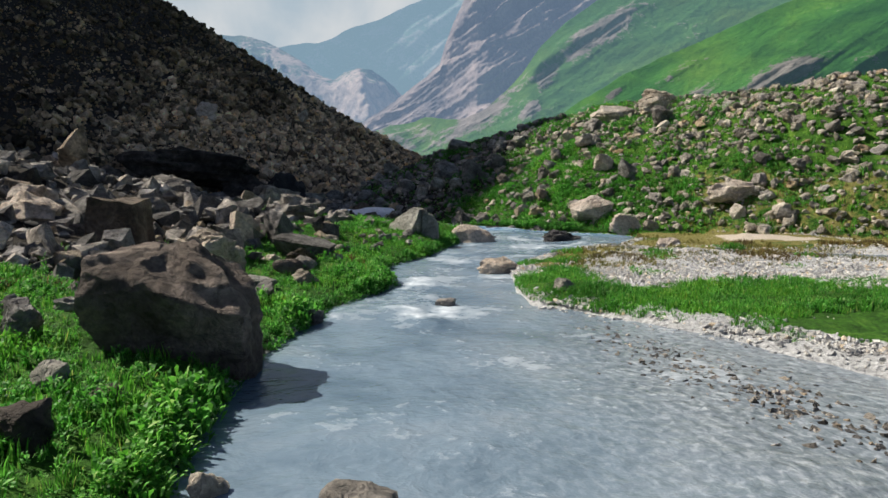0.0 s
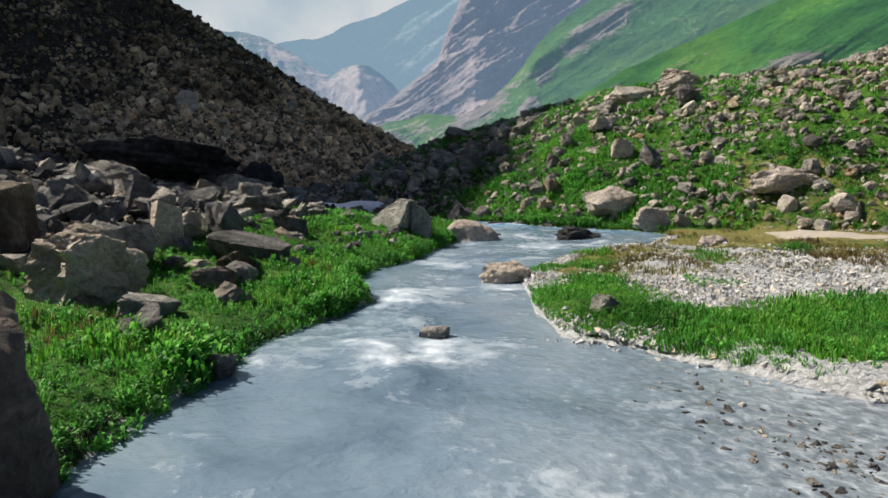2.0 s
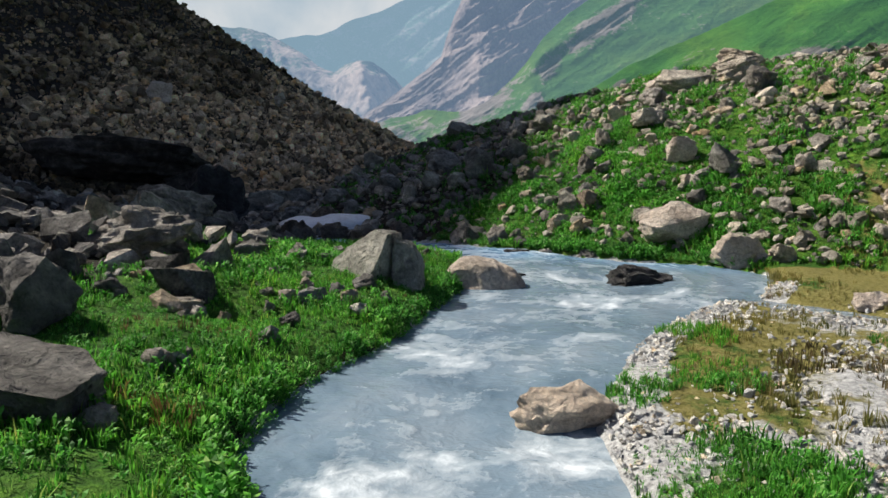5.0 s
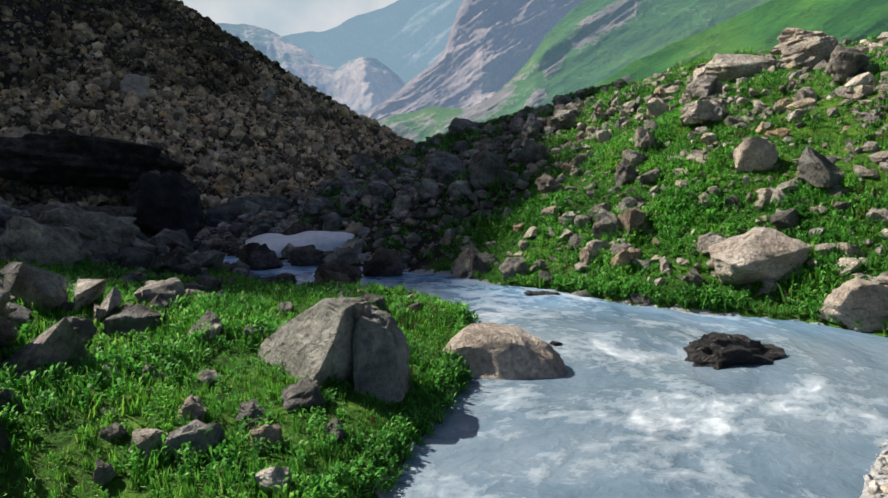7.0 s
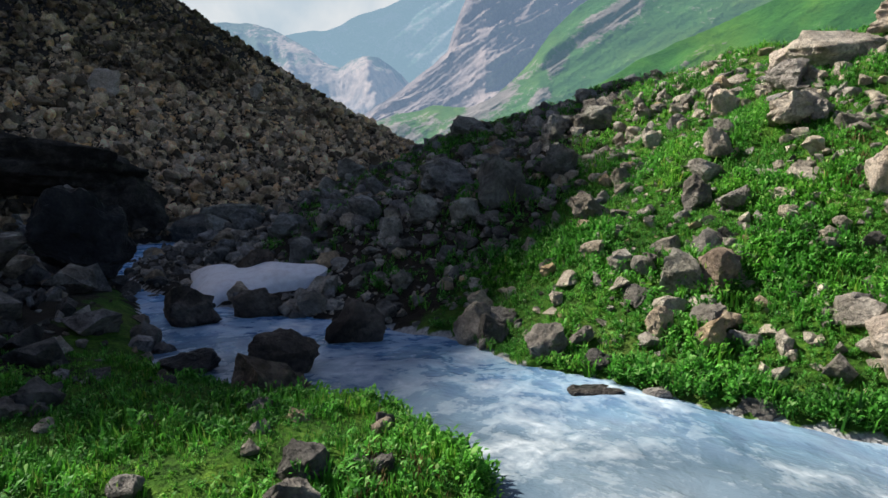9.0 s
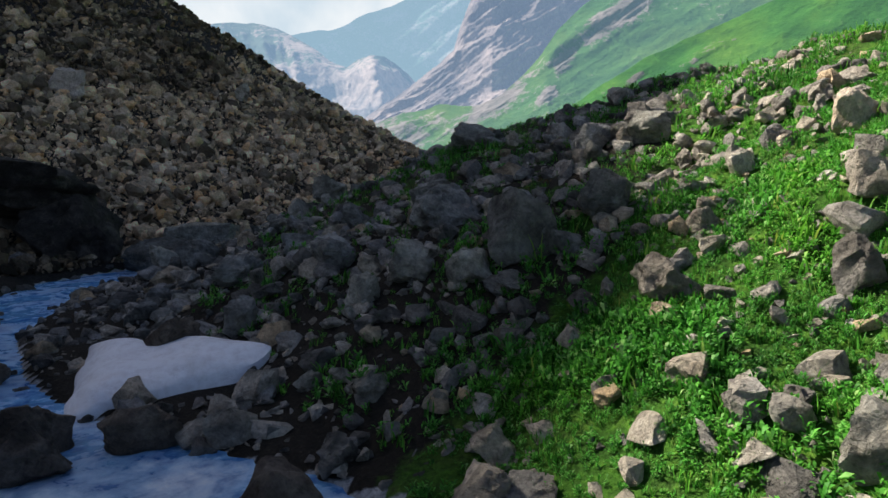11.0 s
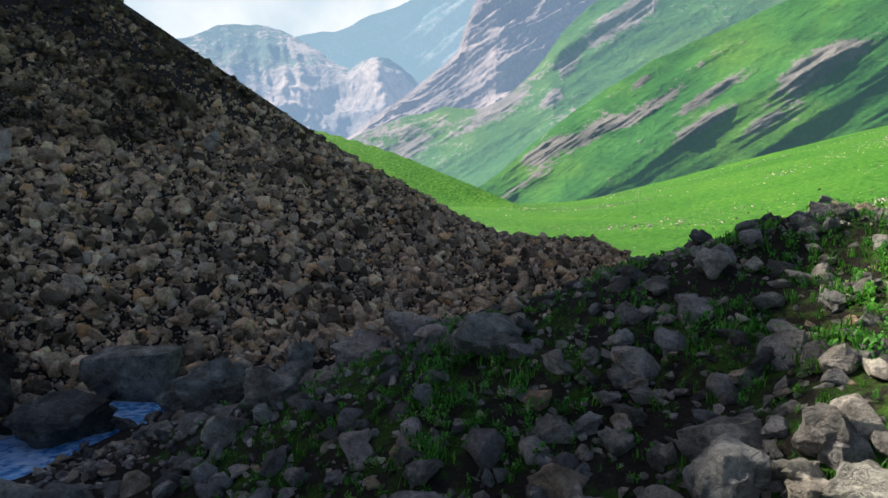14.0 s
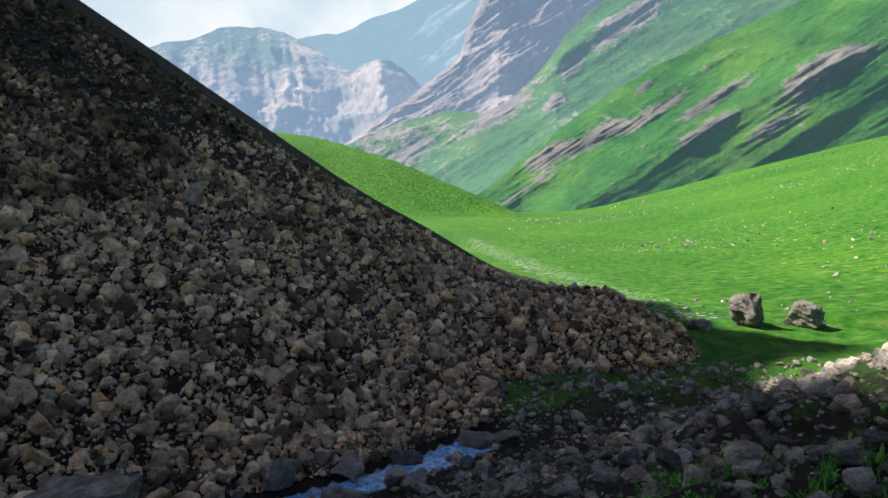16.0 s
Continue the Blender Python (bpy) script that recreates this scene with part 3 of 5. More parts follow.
def river():
    left, right = resample(LEFT_BANK, 0), resample(RIGHT_BANK, 0)
    mid = [(4, -30), (3, -6), (2.3, 4), (1.2, 8), (0.3, 11), (0.1, 13), (0.3, 16), (2.0, 19.5), (3.2, 22), (1.8, 24.2), (0, 26), (-2.5, 27.3), (-5, 30), (-8, 34),
           (-11.4, 40), (-12, 43.5), (-10, 47.6), (-6, 50.6), (-1, 54.6), (1.9, 57.6)]
    mid = resample(mid, 0)
    seg = np.hypot(*np.diff(mid, axis=0).T)
    s = np.concatenate([[0], np.cumsum(seg)])
    steps = np.concatenate([np.arange(0, 95, 0.11), np.arange(95, s[-1], 0.8)])
    centre = np.stack([np.interp(steps, s, mid[:, k]) for k in (0, 1)], 1)
    tang = np.gradient(centre, axis=0)
    tang /= np.hypot(tang[:, 0], tang[:, 1])[:, None]
    tang = np.stack([np.convolve(np.pad(tang[:, k], 45, mode="edge"), np.ones(91) / 91, "valid") for k in (0, 1)], 1)
    normal = np.stack([-tang[:, 1], tang[:, 0]], 1)
    across = np.linspace(-1, 1, 61)
    width = np.interp(centre[:, 1], [-30, 0, 5, 9, 12, 16, 20, 24, 28, 34, 60, 180], [12, 8, 6, 4.2, 2.6, 3.0, 5.0, 4.5, 3.4, 2.8, 3.0, 3.0])
    X = centre[:, 0:1] + normal[:, 0:1] * across * width[:, None]
    Y = centre[:, 1:2] + normal[:, 1:2] * across * width[:, None]
    S, U = np.broadcast_to(steps[:, None], X.shape), across * width[:, None]
    fx, fy = X.ravel(), Y.ravel()
    rapid = np.interp(fy, [0, 7, 9.5, 11.5, 13, 15, 18, 22, 27, 40, 60], [0.05, 0.10, 0.16, 0.20, 0.20, 0.20, 0.22, 0.26, 0.50, 0.52, 0.52])
    for cx, cy, rx, ry, power in ((-0.9, 9.9, 1.3, 0.7, 0.45), (0.0, 10.0, 0.6, 0.8, 0.35), (-0.6, 13.4, 0.7, 1.2, 0.45), (0.9, 14.3, 0.7, 0.5, 0.45), (0.4, 17.5, 1.0, 1.6, 0.35),
                                  (2.2, 20.0, 1.0, 1.4, 0.3), (2.9, 22.2, 1.1, 0.9, 0.25), (4.4, 20.8, 1.0, 0.6, 0.25), (1.5, 23.4, 1.2, 0.8, 0.3), (1.2, 25.3, 1.2, 0.5, 0.3), (-1.2, 26.6, 1.6, 0.8, 0.3)):
        rapid = rapid + 1.45 * power * np.exp(-((fx - cx) / rx) ** 2 - ((fy - cy) / ry) ** 2)
    z = water_level(fy)
    s_, u_ = S.ravel(), U.ravel()
    waves = fractal(s_ * 0.9, u_, 1.1, 2, 3) * (0.012 + 0.075 * rapid) + fractal(s_, u_ * 1.4, 0.5, 2, 9) * (0.004 + 0.012 * rapid)
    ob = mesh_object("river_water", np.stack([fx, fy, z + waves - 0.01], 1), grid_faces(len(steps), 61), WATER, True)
    uv = ob.data.uv_layers.new(name="flow")
    idx = np.empty(len(ob.data.loops), np.int32)
    ob.data.loops.foreach_get("vertex_index", idx)
    uv.data.foreach_set("uv", np.stack([s_[idx], u_[idx]], 1).astype(np.float32).ravel())
    set_attribute(ob, "rapid", rapid)
    # steep: where the river lies in shade and gets the painted blue
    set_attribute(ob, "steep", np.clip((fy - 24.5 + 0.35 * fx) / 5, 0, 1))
    set_attribute(ob, "shallow", np.clip(np.exp(-((fx - 3.4) / 2.0) ** 2 - ((fy - 6.0) / 4.0) ** 2) * 1.5 + 0.8 * np.clip((5 - fy) / 8, 0, 0.5), 0, 1))
    return tagged(ob, "milky grey-blue glacial stream with white foam", "river", kind="structure")


river()


def brook():
    """A narrow side stream that crosses the gravel bar to the river."""
    p = resample(BROOK, 0)
    p = along(p, np.linspace(0, 1, 140))
    t = np.gradient(p, axis=0)
    t /= np.hypot(t[:, 0], t[:, 1])[:, None]
    s = np.concatenate([[0], np.cumsum(np.hypot(*np.diff(p, axis=0).T))])
    across = np.linspace(-0.42, 0.42, 9)
    wide = np.clip((s[-1] - s) / 5, 0.05, 1)[:, None] * across
    X, Y = p[:, :1] - t[:, 1:] * wide, p[:, 1:] + t[:, :1] * wide
    z = terrain(p[:, 0], p[:, 1])[0]
    z = np.maximum.accumulate(np.convolve(np.pad(z, 6, mode="edge"), np.ones(13) / 13, "valid")) + 0.075
    Z = z[:, None] + 0.006 * fractal(X, Y, 0.25, 2, 71)
    ob = mesh_object("brook_water", np.stack([X, Y, Z], 2).reshape(-1, 3), grid_faces(140, 9), WATER, True)
    uv = ob.data.uv_layers.new(name="flow")
    idx = np.empty(len(ob.data.loops), np.int32)
    ob.data.loops.foreach_get("vertex_index", idx)
    uv.data.foreach_set("uv", np.stack([np.repeat(s, 9)[idx], np.tile(across, 140)[idx]], 1).astype(np.float32).ravel())
    set_attribute(ob, "shallow", np.full(140 * 9, 0.7))
    return tagged(ob, "narrow shallow brook crossing the gravel bar", "brook", kind="structure")


brook()


# ---- rocks ----
def rock_mesh(name, seed, box=0.5, cuts=2, rough=0.10, mat=None, points=16, corners=None, blunt=0.13):
    """A stone of about unit size, from -0.5 to 0.5: a chipped hull, softened and pitted."""
    rng = random.Random(seed)
    bm = bmesh.new()
    if corners:
        for c in corners:
            bm.verts.new(c)
        points = 0
    elif box >= 0.8:
        for k in range(8):
            bm.verts.new([(1 if k >> j & 1 else -1) * 0.5 * rng.uniform(0.68, 1.0) for j in range(3)])
    for _ in range(points):
        v = Vector((rng.gauss(0, 1), rng.gauss(0, 1), rng.gauss(0, 1))).normalized()
        v = v * (1 - box) + v / max(abs(c) for c in v) * box
        bm.verts.new(v * 0.5 * rng.uniform(0.82, 1.0))
    out = bmesh.ops.convex_hull(bm, input=bm.verts)
    bmesh.ops.delete(bm, geom=[v for v in bm.verts if not v.link_faces], context="VERTS")
    if cuts:
        for k in range(cuts):
            bmesh.ops.subdivide_edges(bm, edges=bm.edges[:], cuts=1, use_grid_fill=True)
            bmesh.ops.triangulate(bm, faces=bm.faces[:])
            if k < 2:
                bmesh.ops.smooth_vert(bm, verts=bm.verts, factor=blunt, use_axis_x=True, use_axis_y=True, use_axis_z=True)
        off = Vector((seed * 3.7 % 91, seed * 1.3 % 57, seed * 7.1 % 33))
        bed = Vector((rng.uniform(-0.4, 0.4), rng.uniform(-0.4, 0.4), 1)).normalized()
        for v in bm.verts:
            p = v.co
            d = noise.fractal(p * 2.3 + off, 0.8, 2.1, 5) * rough * 0.8
            d -= abs(noise.noise(p * 3.4 - off)) ** 0.7 * rough * 0.9
            step = p.dot(bed) * 6 + 1.2 * noise.noise(p * 1.7 + off)
            d += (abs(step - math.floor(step) - 0.5) ** 0.6 - 0.5) * rough * 0.45
            v.co = p + p.normalized() * d
    lo = [min(v.co[k] for v in bm.verts) for k in range(3)]
    hi = [max(v.co[k] for v in bm.verts) for k in range(3)]
    for v in bm.verts:
        v.co = Vector([(v.co[k] - lo[k]) / (hi[k] - lo[k]) - 0.5 for k in range(3)])
    bmesh.ops.triangulate(bm, faces=bm.faces[:])
    me = bpy.data.meshes.new(name)
    bm.to_mesh(me)
    bm.free()
    if cuts:
        me.polygons.foreach_set("use_smooth", np.ones(len(me.polygons), bool))
        me.set_sharp_from_angle(angle=radians(38))
    if mat:
        me.materials.append(mat)
    return me


def mesh_arrays(me):
    v = np.empty(len(me.vertices) * 3, np.float32)
    me.vertices.foreach_get("co", v)
    f = np.empty(len(me.polygons) * 3, np.int32)
    me.polygons.foreach_get("vertices", f)
    return v.reshape(-1, 3), f.reshape(-1, 3)


def height(x, y):
    return float(terrain(np.array([x]), np.array([y]))[0][0])


SERIAL = [100]


def boulder(label, x, y, w, d, h, turn=0.0, mat=ROCK_TAN, sink=0.15, box=0.55, lean=(0, 0), base=None, rough=0.09, points=16, name="boulder", group="", corners=None, blunt=0.13):
    """One large rock on the ground at (x, y): width, depth, visible height."""
    SERIAL[0] += 1
    me = rock_mesh(name, SERIAL[0], box, 4 if max(w, h) > 1.15 and points < 25 else 3, rough, mat, points, corners, blunt)
    ob = new(name, me)
    z = height(x, y) if base is None else base
    full = h / (1 - sink)
    ob.matrix_world = pose(x, y, z + h - full / 2, lean[0], lean[1], turn) @ Matrix.Diagonal((w, d, full, 1))
    return tagged(ob, label, "boulder", group)


def spin(rng, count, tilt):
    """Random turns, as matrices: any heading, some tilt."""
    a, b, c = rng.uniform(0, 2 * np.pi, count), rng.normal(0, tilt, count), rng.normal(0, tilt, count)
    ca, sa, cb, sb, cc, sc = np.cos(a), np.sin(a), np.cos(b), np.sin(b), np.cos(c), np.sin(c)
    z0, o1 = np.zeros(count), np.ones(count)
    rz = np.stack([ca, -sa, z0, sa, ca, z0, z0, z0, o1], 1).reshape(-1, 3, 3)
    rx = np.stack([o1, z0, z0, z0, cb, -sb, z0, sb, cb], 1).reshape(-1, 3, 3)
    ry = np.stack([cc, z0, sc, z0, o1, z0, -sc, z0, cc], 1).reshape(-1, 3, 3)
    return rz @ rx @ ry


def scatter(name, variants, pos, size, rng, mat, tilt=0.35, squash=(0.8, 1.2, 0.55, 1.0), smooth=False):
    """Many small pieces joined into one mesh of kind stuff."""
    vs, fs, start = [], [], 0
    pick = rng.integers(0, len(variants), len(pos))
    for k, (v, f) in enumerate(variants):
        sel = np.where(pick == k)[0]
        if not len(sel):
            continue
        m = spin(rng, len(sel), tilt)
        sc = np.stack([rng.uniform(squash[0], squash[1], len(sel)), rng.uniform(squash[0], squash[1], len(sel)), rng.uniform(squash[2], squash[3], len(sel))], 1) * size[sel, None]
        pts = np.einsum("nij,nvj->nvi", m, v[None] * sc[:, None]) + pos[sel][:, None]
        vs.append(pts.reshape(-1, 3))
        fs.append((f[None] + (np.arange(len(sel)) * len(v))[:, None, None] + start).reshape(-1, 3))
        start += len(sel) * len(v)
    return mesh_object(name, np.vstack(vs), np.vstack(fs), mat, smooth)


CHIPS = [mesh_arrays(rock_mesh("chip", 500 + k, 0.35, 0, points=9)) for k in range(20)]
SHARDS = [mesh_arrays(rock_mesh("shard", 800 + k, 0.6, 0, points=11)) for k in range(16)]
PEBBLES = [mesh_arrays(rock_mesh("pebble", 560 + k, 0.1, 0, points=9)) for k in range(12)]
COBBLES = [mesh_arrays(rock_mesh("cobble", 600 + k, 0.3, 1, 0.10, points=13, blunt=0.3)) for k in range(14)]


def place(rng, count, x0, x1, y0, y1, keep):
    x, y = rng.uniform(x0, x1, count), rng.uniform(y0, y1, count)
    z, wet, scree, d, bank, left_side = terrain(x, y)
    ok = keep(x, y, z, wet, scree, d, bank, left_side, rng)
    return np.stack([x[ok], y[ok], z[ok]], 1)


rng = np.random.default_rng(4)


def sizes(rng, count, lo, hi, power=2.2):
    u = rng.uniform(0, 1, count)
    return (lo ** (1 - power) + u * (hi ** (1 - power) - lo ** (1 - power))) ** (1 / (1 - power))


def sandy(x, y, grow=1.0):
    return np.hypot((x - 10.1) / (1.8 * grow), (y - 19.6 + 0.35 * (x - 10.1)) / (0.95 * grow)) < 1


def brooky(x, y):
    return to_line(x, y, BROOK) < 0.34


def snowy(x, y):
    return np.hypot((x + 4.2) / 1.7, (y - 32.0) / 1.0) < 1


# scree: stones over the whole shaded slope
def on_scree(x, y, z, wet, scree, d, bank, ls, r):
    return ((scree > 0.5) | (ls & (y > 42) & (y < 77) & ~wet & (bank > 0.3))) & (x > -0.74 * y - 2)
near_foot = lambda x, y: (x > -26) & (x < 16) & (y > 43) & (y < 74)
pos = np.vstack([place(rng, 58000, -26, 16, 43, 74, on_scree), place(rng, 36000, -58, 22, 28, 92, lambda x, y, *a: on_scree(x, y, *a) & ~near_foot(x, y))])
sz = sizes(rng, len(pos), 0.09, 0.66, 2.7) * np.where(near_foot(pos[:, 0], pos[:, 1]), 1.0, 1.35)
pos[:, 2] += sz * 0.30
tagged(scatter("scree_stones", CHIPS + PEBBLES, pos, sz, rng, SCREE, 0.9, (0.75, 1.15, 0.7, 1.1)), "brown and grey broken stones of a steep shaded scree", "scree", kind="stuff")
pos = place(rng, 3200, -30, 8, 42, 74, on_scree)
sz = sizes(rng, len(pos), 0.3, 1.0, 3.0)
pos[:, 2] += sz * 0.34
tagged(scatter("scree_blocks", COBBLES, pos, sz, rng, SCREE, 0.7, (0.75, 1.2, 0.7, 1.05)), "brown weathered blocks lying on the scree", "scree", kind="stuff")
# moraine stones
def on_moraine(x, y, z, wet, scree, d, bank, ls, r):
    dense = np.clip(0.48 + 0.6 * np.clip((y - 28.5 - 1.0 * np.clip(x, -6, 9)) / 3, 0, 1) - 0.36 * np.clip((y - 37) / 3, 0, 1) + 0.45 * fractal(x, y, 2.2, 2, 8), 0.04, 1)
    return ((d > 0.05) | ((y > 51) & (y < 68) & (x > 2)) | (~ls & (y > 26.8))) & (scree < 0.5) & (r.uniform(0, 1, len(x)) < dense) & ~wet & ~sandy(x, y) & ~snowy(x, y)
pos = place(rng, 21000, -11, 22, 18, 68, on_moraine)
sz = sizes(rng, len(pos), 0.10, 0.7, 2.4)
pos[:, 2] += sz * 0.08
few = sz > 0.26
tagged(scatter("moraine_cobbles", COBBLES, pos[few], sz[few], rng, STONES), "rounded grey and tan cobbles on the moraine hill", "stones", kind="stuff")
tagged(scatter("moraine_stones", PEBBLES, pos[~few], sz[~few], rng, STONES), "grey and tan stones strewn over the moraine hill", "stones", kind="stuff")
pos = place(rng, 12000, -11, 16, 19, 60, on_moraine)
sz = sizes(rng, len(pos), 0.06, 0.22, 2.0)
tagged(scatter("moraine_gravel", CHIPS, pos, sz, rng, STONES), "small broken stones between the moraine's blocks", "stones", kind="stuff")
# pale stones in the grass of the sunlit hill
def on_lit_hill(x, y, z, wet, scree, d, bank, ls, r):
    dense = np.clip(0.45 + 0.6 * fractal(x, y, 3.4, 3, 15), 0.2, 1)
    return (d > 0.1) & ~wet & (scree < 0.5) & (y < 29.8 + 1.0 * np.clip(x, -6, 9)) & (r.uniform(0, 1, len(x)) < dense) & ~sandy(x, y)
pos = place(rng, 12500, 0, 20, 19, 40, on_lit_hill)
sz = sizes(rng, len(pos), 0.12, 0.42, 2.6)
pos[:, 2] += sz * 0.24
few = sz > 0.24
tagged(scatter("hill_cobbles", COBBLES, pos[few], sz[few], rng, PALE, 0.4), "pale tan cobbles in the grass of the sunlit hill", "stones", kind="stuff")
tagged(scatter("hill_stones", PEBBLES, pos[~few], sz[~few], rng, PALE, 0.4), "pale tan stones in the grass of the sunlit hill", "stones", kind="stuff")
# boulder field on the left bank
def on_field(x, y, z, wet, scree, d, bank, ls, r):
    rim = np.where(y > 24.8, 0.1, np.where((y > 9) & (y < 20), 2.2, 3.6))
    return ls & ~wet & (scree < 0.6) & (bank > rim) & (y > 3 + 6 * fractal(x, y, 4.0, 3, 17)) & (r.uniform(0, 1, len(x)) < np.clip((bank - rim) / 2.2, 0.12, 1) * (0.8 + 0.5 * fractal(x, y, 2.0, 2, 12)))
pos = place(rng, 22000, -25, -1, -4, 44, on_field)
sz = sizes(rng, len(pos), 0.09, 0.9, 2.3)
pos[:, 2] += sz * 0.16
few = sz > 0.3
tagged(scatter("boulder_field_blocks", SHARDS, pos[few], sz[few], rng, RUBBLE, 0.6), "dark grey angular blocks below the scree", "stones", kind="stuff")
tagged(scatter("boulder_field_stones", CHIPS, pos[~few], sz[~few], rng, RUBBLE, 0.6), "dark grey angular rubble below the scree", "stones", kind="stuff")
# gravel of the bar and the shallows
def on_bar(x, y, z, wet, scree, d, bank, ls, r):
    blotch = fractal(x, y, 3.0, 3, 41)
    bar = np.clip(1.2 - np.abs(y - 13.2 - 0.28 * (x - 4)) / 4.2 + 0.5 * blotch, 0, 1)
    grass = np.clip(1.3 - np.hypot((x - 4.6) / 3.0, (y - 10.2) / 1.3), 0, 1) + np.clip(1.3 - np.hypot((x - 2.2) / 0.9, (y - 12.3) / 1.4), 0, 1)
    dry = ~ls & ~wet & (d <= 0) & (r.uniform(0, 1, len(x)) < np.maximum(bar - 1.6 * grass, 0.9 * (bank < 0.5) * ((y < 10.6) | (y > 14.6))))
    return dry & ~sandy(x, y) & ~brooky(x, y)
pos = place(rng, 90000, 1, 12.5, 3, 21, on_bar)
sz = sizes(rng, len(pos), 0.025, 0.10, 2.5)
pos[:, 2] += sz * 0.2
tagged(scatter("gravel", PEBBLES, pos, sz, rng, GRAVEL, 0.5), "pale rounded river gravel on the bar", "gravel", kind="stuff")


pos = place(rng, 26000, 1, 10, 2, 12, lambda x, y, z, wet, scree, d, bank, ls, r: ~ls & (bank < 0.45) & (y < 10.6) & (r.uniform(0, 1, len(x)) < np.where(wet, 0.5, 1) * np.clip(1.1 - bank / 0.45 + 0.4 * fractal(x, y, 0.8, 2, 19), 0, 1)))
sz = sizes(rng, len(pos), 0.03, 0.10, 2.2)
pos[:, 2] = np.maximum(pos[:, 2], water_level(pos[:, 1]) - 0.03) + 0.2 * sz
tagged(scatter("bank_pebbles", PEBBLES, pos, sz, rng, GRAVEL, 0.5), "strip of white pebbles along the stream", "gravel", kind="stuff")
pos = place(rng, 16000, 1, 6, 3, 10, lambda x, y, z, wet, scree, d, bank, ls, r: wet & (r.uniform(0, 1, len(x)) < 0.8 * np.exp(-((x - 2.75 + 0.23 * (y - 6.4)) / 0.42) ** 2 - ((y - 6.3) / 1.5) ** 2)))
sz = sizes(rng, len(pos), 0.03, 0.11, 2.2)
pos[:, 2] = water_level(pos[:, 1]) - 0.012 - 0.1 * sz
tagged(scatter("shoal_pebbles", PEBBLES, pos, sz, rng, RUBBLE, 0.4), "dark wet pebbles breaking the water of the shoal", "gravel", kind="stuff")


# ---- single boulders ----
BANK = "boulders on the left bank"
IN_WATER = "rocks standing in the stream"
HILL = "boulders on the moraine hill"
BIG = [(-0.44, -0.22, -0.5), (0.40, -0.18, -0.5), (0.45, 0.45, -0.5), (-0.45, 0.45, -0.5), (-0.5, -0.5, 0.16), (-0.1, -0.5, 0.20), (0.1, -0.48, 0.12), (0.5, -0.42, 0.02),
       (-0.47, -0.36, 0.36), (-0.15, -0.12, 0.46), (0.05, 0.05, 0.5), (0.45, 0.08, 0.10), (-0.42, 0.35, 0.40), (0.3, 0.4, 0.25)]
SPUR = [(-0.5, -0.3, -0.5), (0.1, -0.5, -0.5), (0.5, -0.1, -0.5), (0.4, 0.5, -0.5), (-0.45, 0.45, -0.5), (-0.48, -0.34, 0.26), (0.0, -0.47, 0.30), (0.43, -0.24, 0.14), (0.40, 0.35, 0.24), (-0.05, 0.1, 0.5), (-0.42, 0.3, 0.34), (-0.2, -0.3, 0.40)]
boulder("large tan boulder with a black shaded face", -2.62, 6.3, 1.5, 1.35, 1.40, 4, ROCK_HERO, 0.1, base=-0.05, rough=0.075, group=BANK, corners=BIG, blunt=0.05)
boulder("pale wedge of broken rock in the grass", -2.8, 9.5, 0.50, 0.45, 0.52, 30, ROCK_SLATE, 0.2, 0.3, base=0.05, group=BANK)
boulder("dark box-shaped rock with a flat top", -6.5, 12.7, 1.1, 0.9, 0.95, 5, ROCK_BROWN, 0.2, 0.9, rough=0.05, points=4, group=BANK)
boulder("brown layered boulder beside the large one", -4.05, 11.0, 1.35, 1.1, 0.95, 70, ROCK_TAN, 0.15, rough=0.15, group=BANK, corners=SPUR, blunt=0.07)
WEDGE = [(-0.5, -0.4, -0.5), (0.45, -0.5, -0.5), (0.5, 0.4, -0.5), (-0.4, 0.5, -0.5), (-0.5, -0.3, 0.28), (0.0, -0.4, 0.45), (0.36, -0.25, 0.5), (0.42, 0.3, 0.40), (-0.4, 0.4, 0.30)]
boulder("upright tan block on the bank", -4.6, 14.4, 0.66, 0.62, 0.9, -62, ROCK_PINK, 0.15, 0.6, (0, 6), rough=0.04, group=BANK, corners=WEDGE, blunt=0.05)
boulder("brown block among rubble", -4.9, 15.8, 0.7, 0.6, 0.5, 60, ROCK_PINK, 0.2, 0.6, group=BANK)
TABLE = [(-0.42, -0.22, -0.5), (0.40, -0.22, -0.5), (0.45, 0.4, -0.5), (-0.4, 0.45, -0.5), (-0.5, -0.44, 0.30), (-0.1, -0.5, 0.26), (0.5, -0.36, 0.2), (0.48, 0.2, 0.32), (0.2, 0.46, 0.42), (-0.4, 0.4, 0.5), (-0.46, -0.3, 0.46)]
boulder("flat grey slab tilted over the grass", -3.05, 14.0, 1.30, 0.85, 0.43, -10, ROCK_SLATE, 0.2, 0.85, (0, 7), rough=0.055, group=BANK, corners=TABLE, blunt=0.05)
boulder("dark grey rock in the grass", -2.75, 12.45, 0.55, 0.45, 0.28, 40, ROCK_SLATE, 0.25, 0.4, group=BANK)
boulder("pale flat stone in the grass", -2.5, 11.4, 0.5, 0.42, 0.25, 10, ROCK_TAN, 0.25, 0.4, group=BANK)
boulder("small mossy stone on the gravel edge", 2.17, 11.45, 0.36, 0.3, 0.2, 10, ROCK_GREY, 0.25, 0.4, group="stones of the gravel bar")
boulder("orange-pink rock at the water's edge", 1.25, 15.0, 0.95, 0.6, 0.42, 10, ROCK_PINK, 0.25, 0.4, base=0.06, group=IN_WATER)
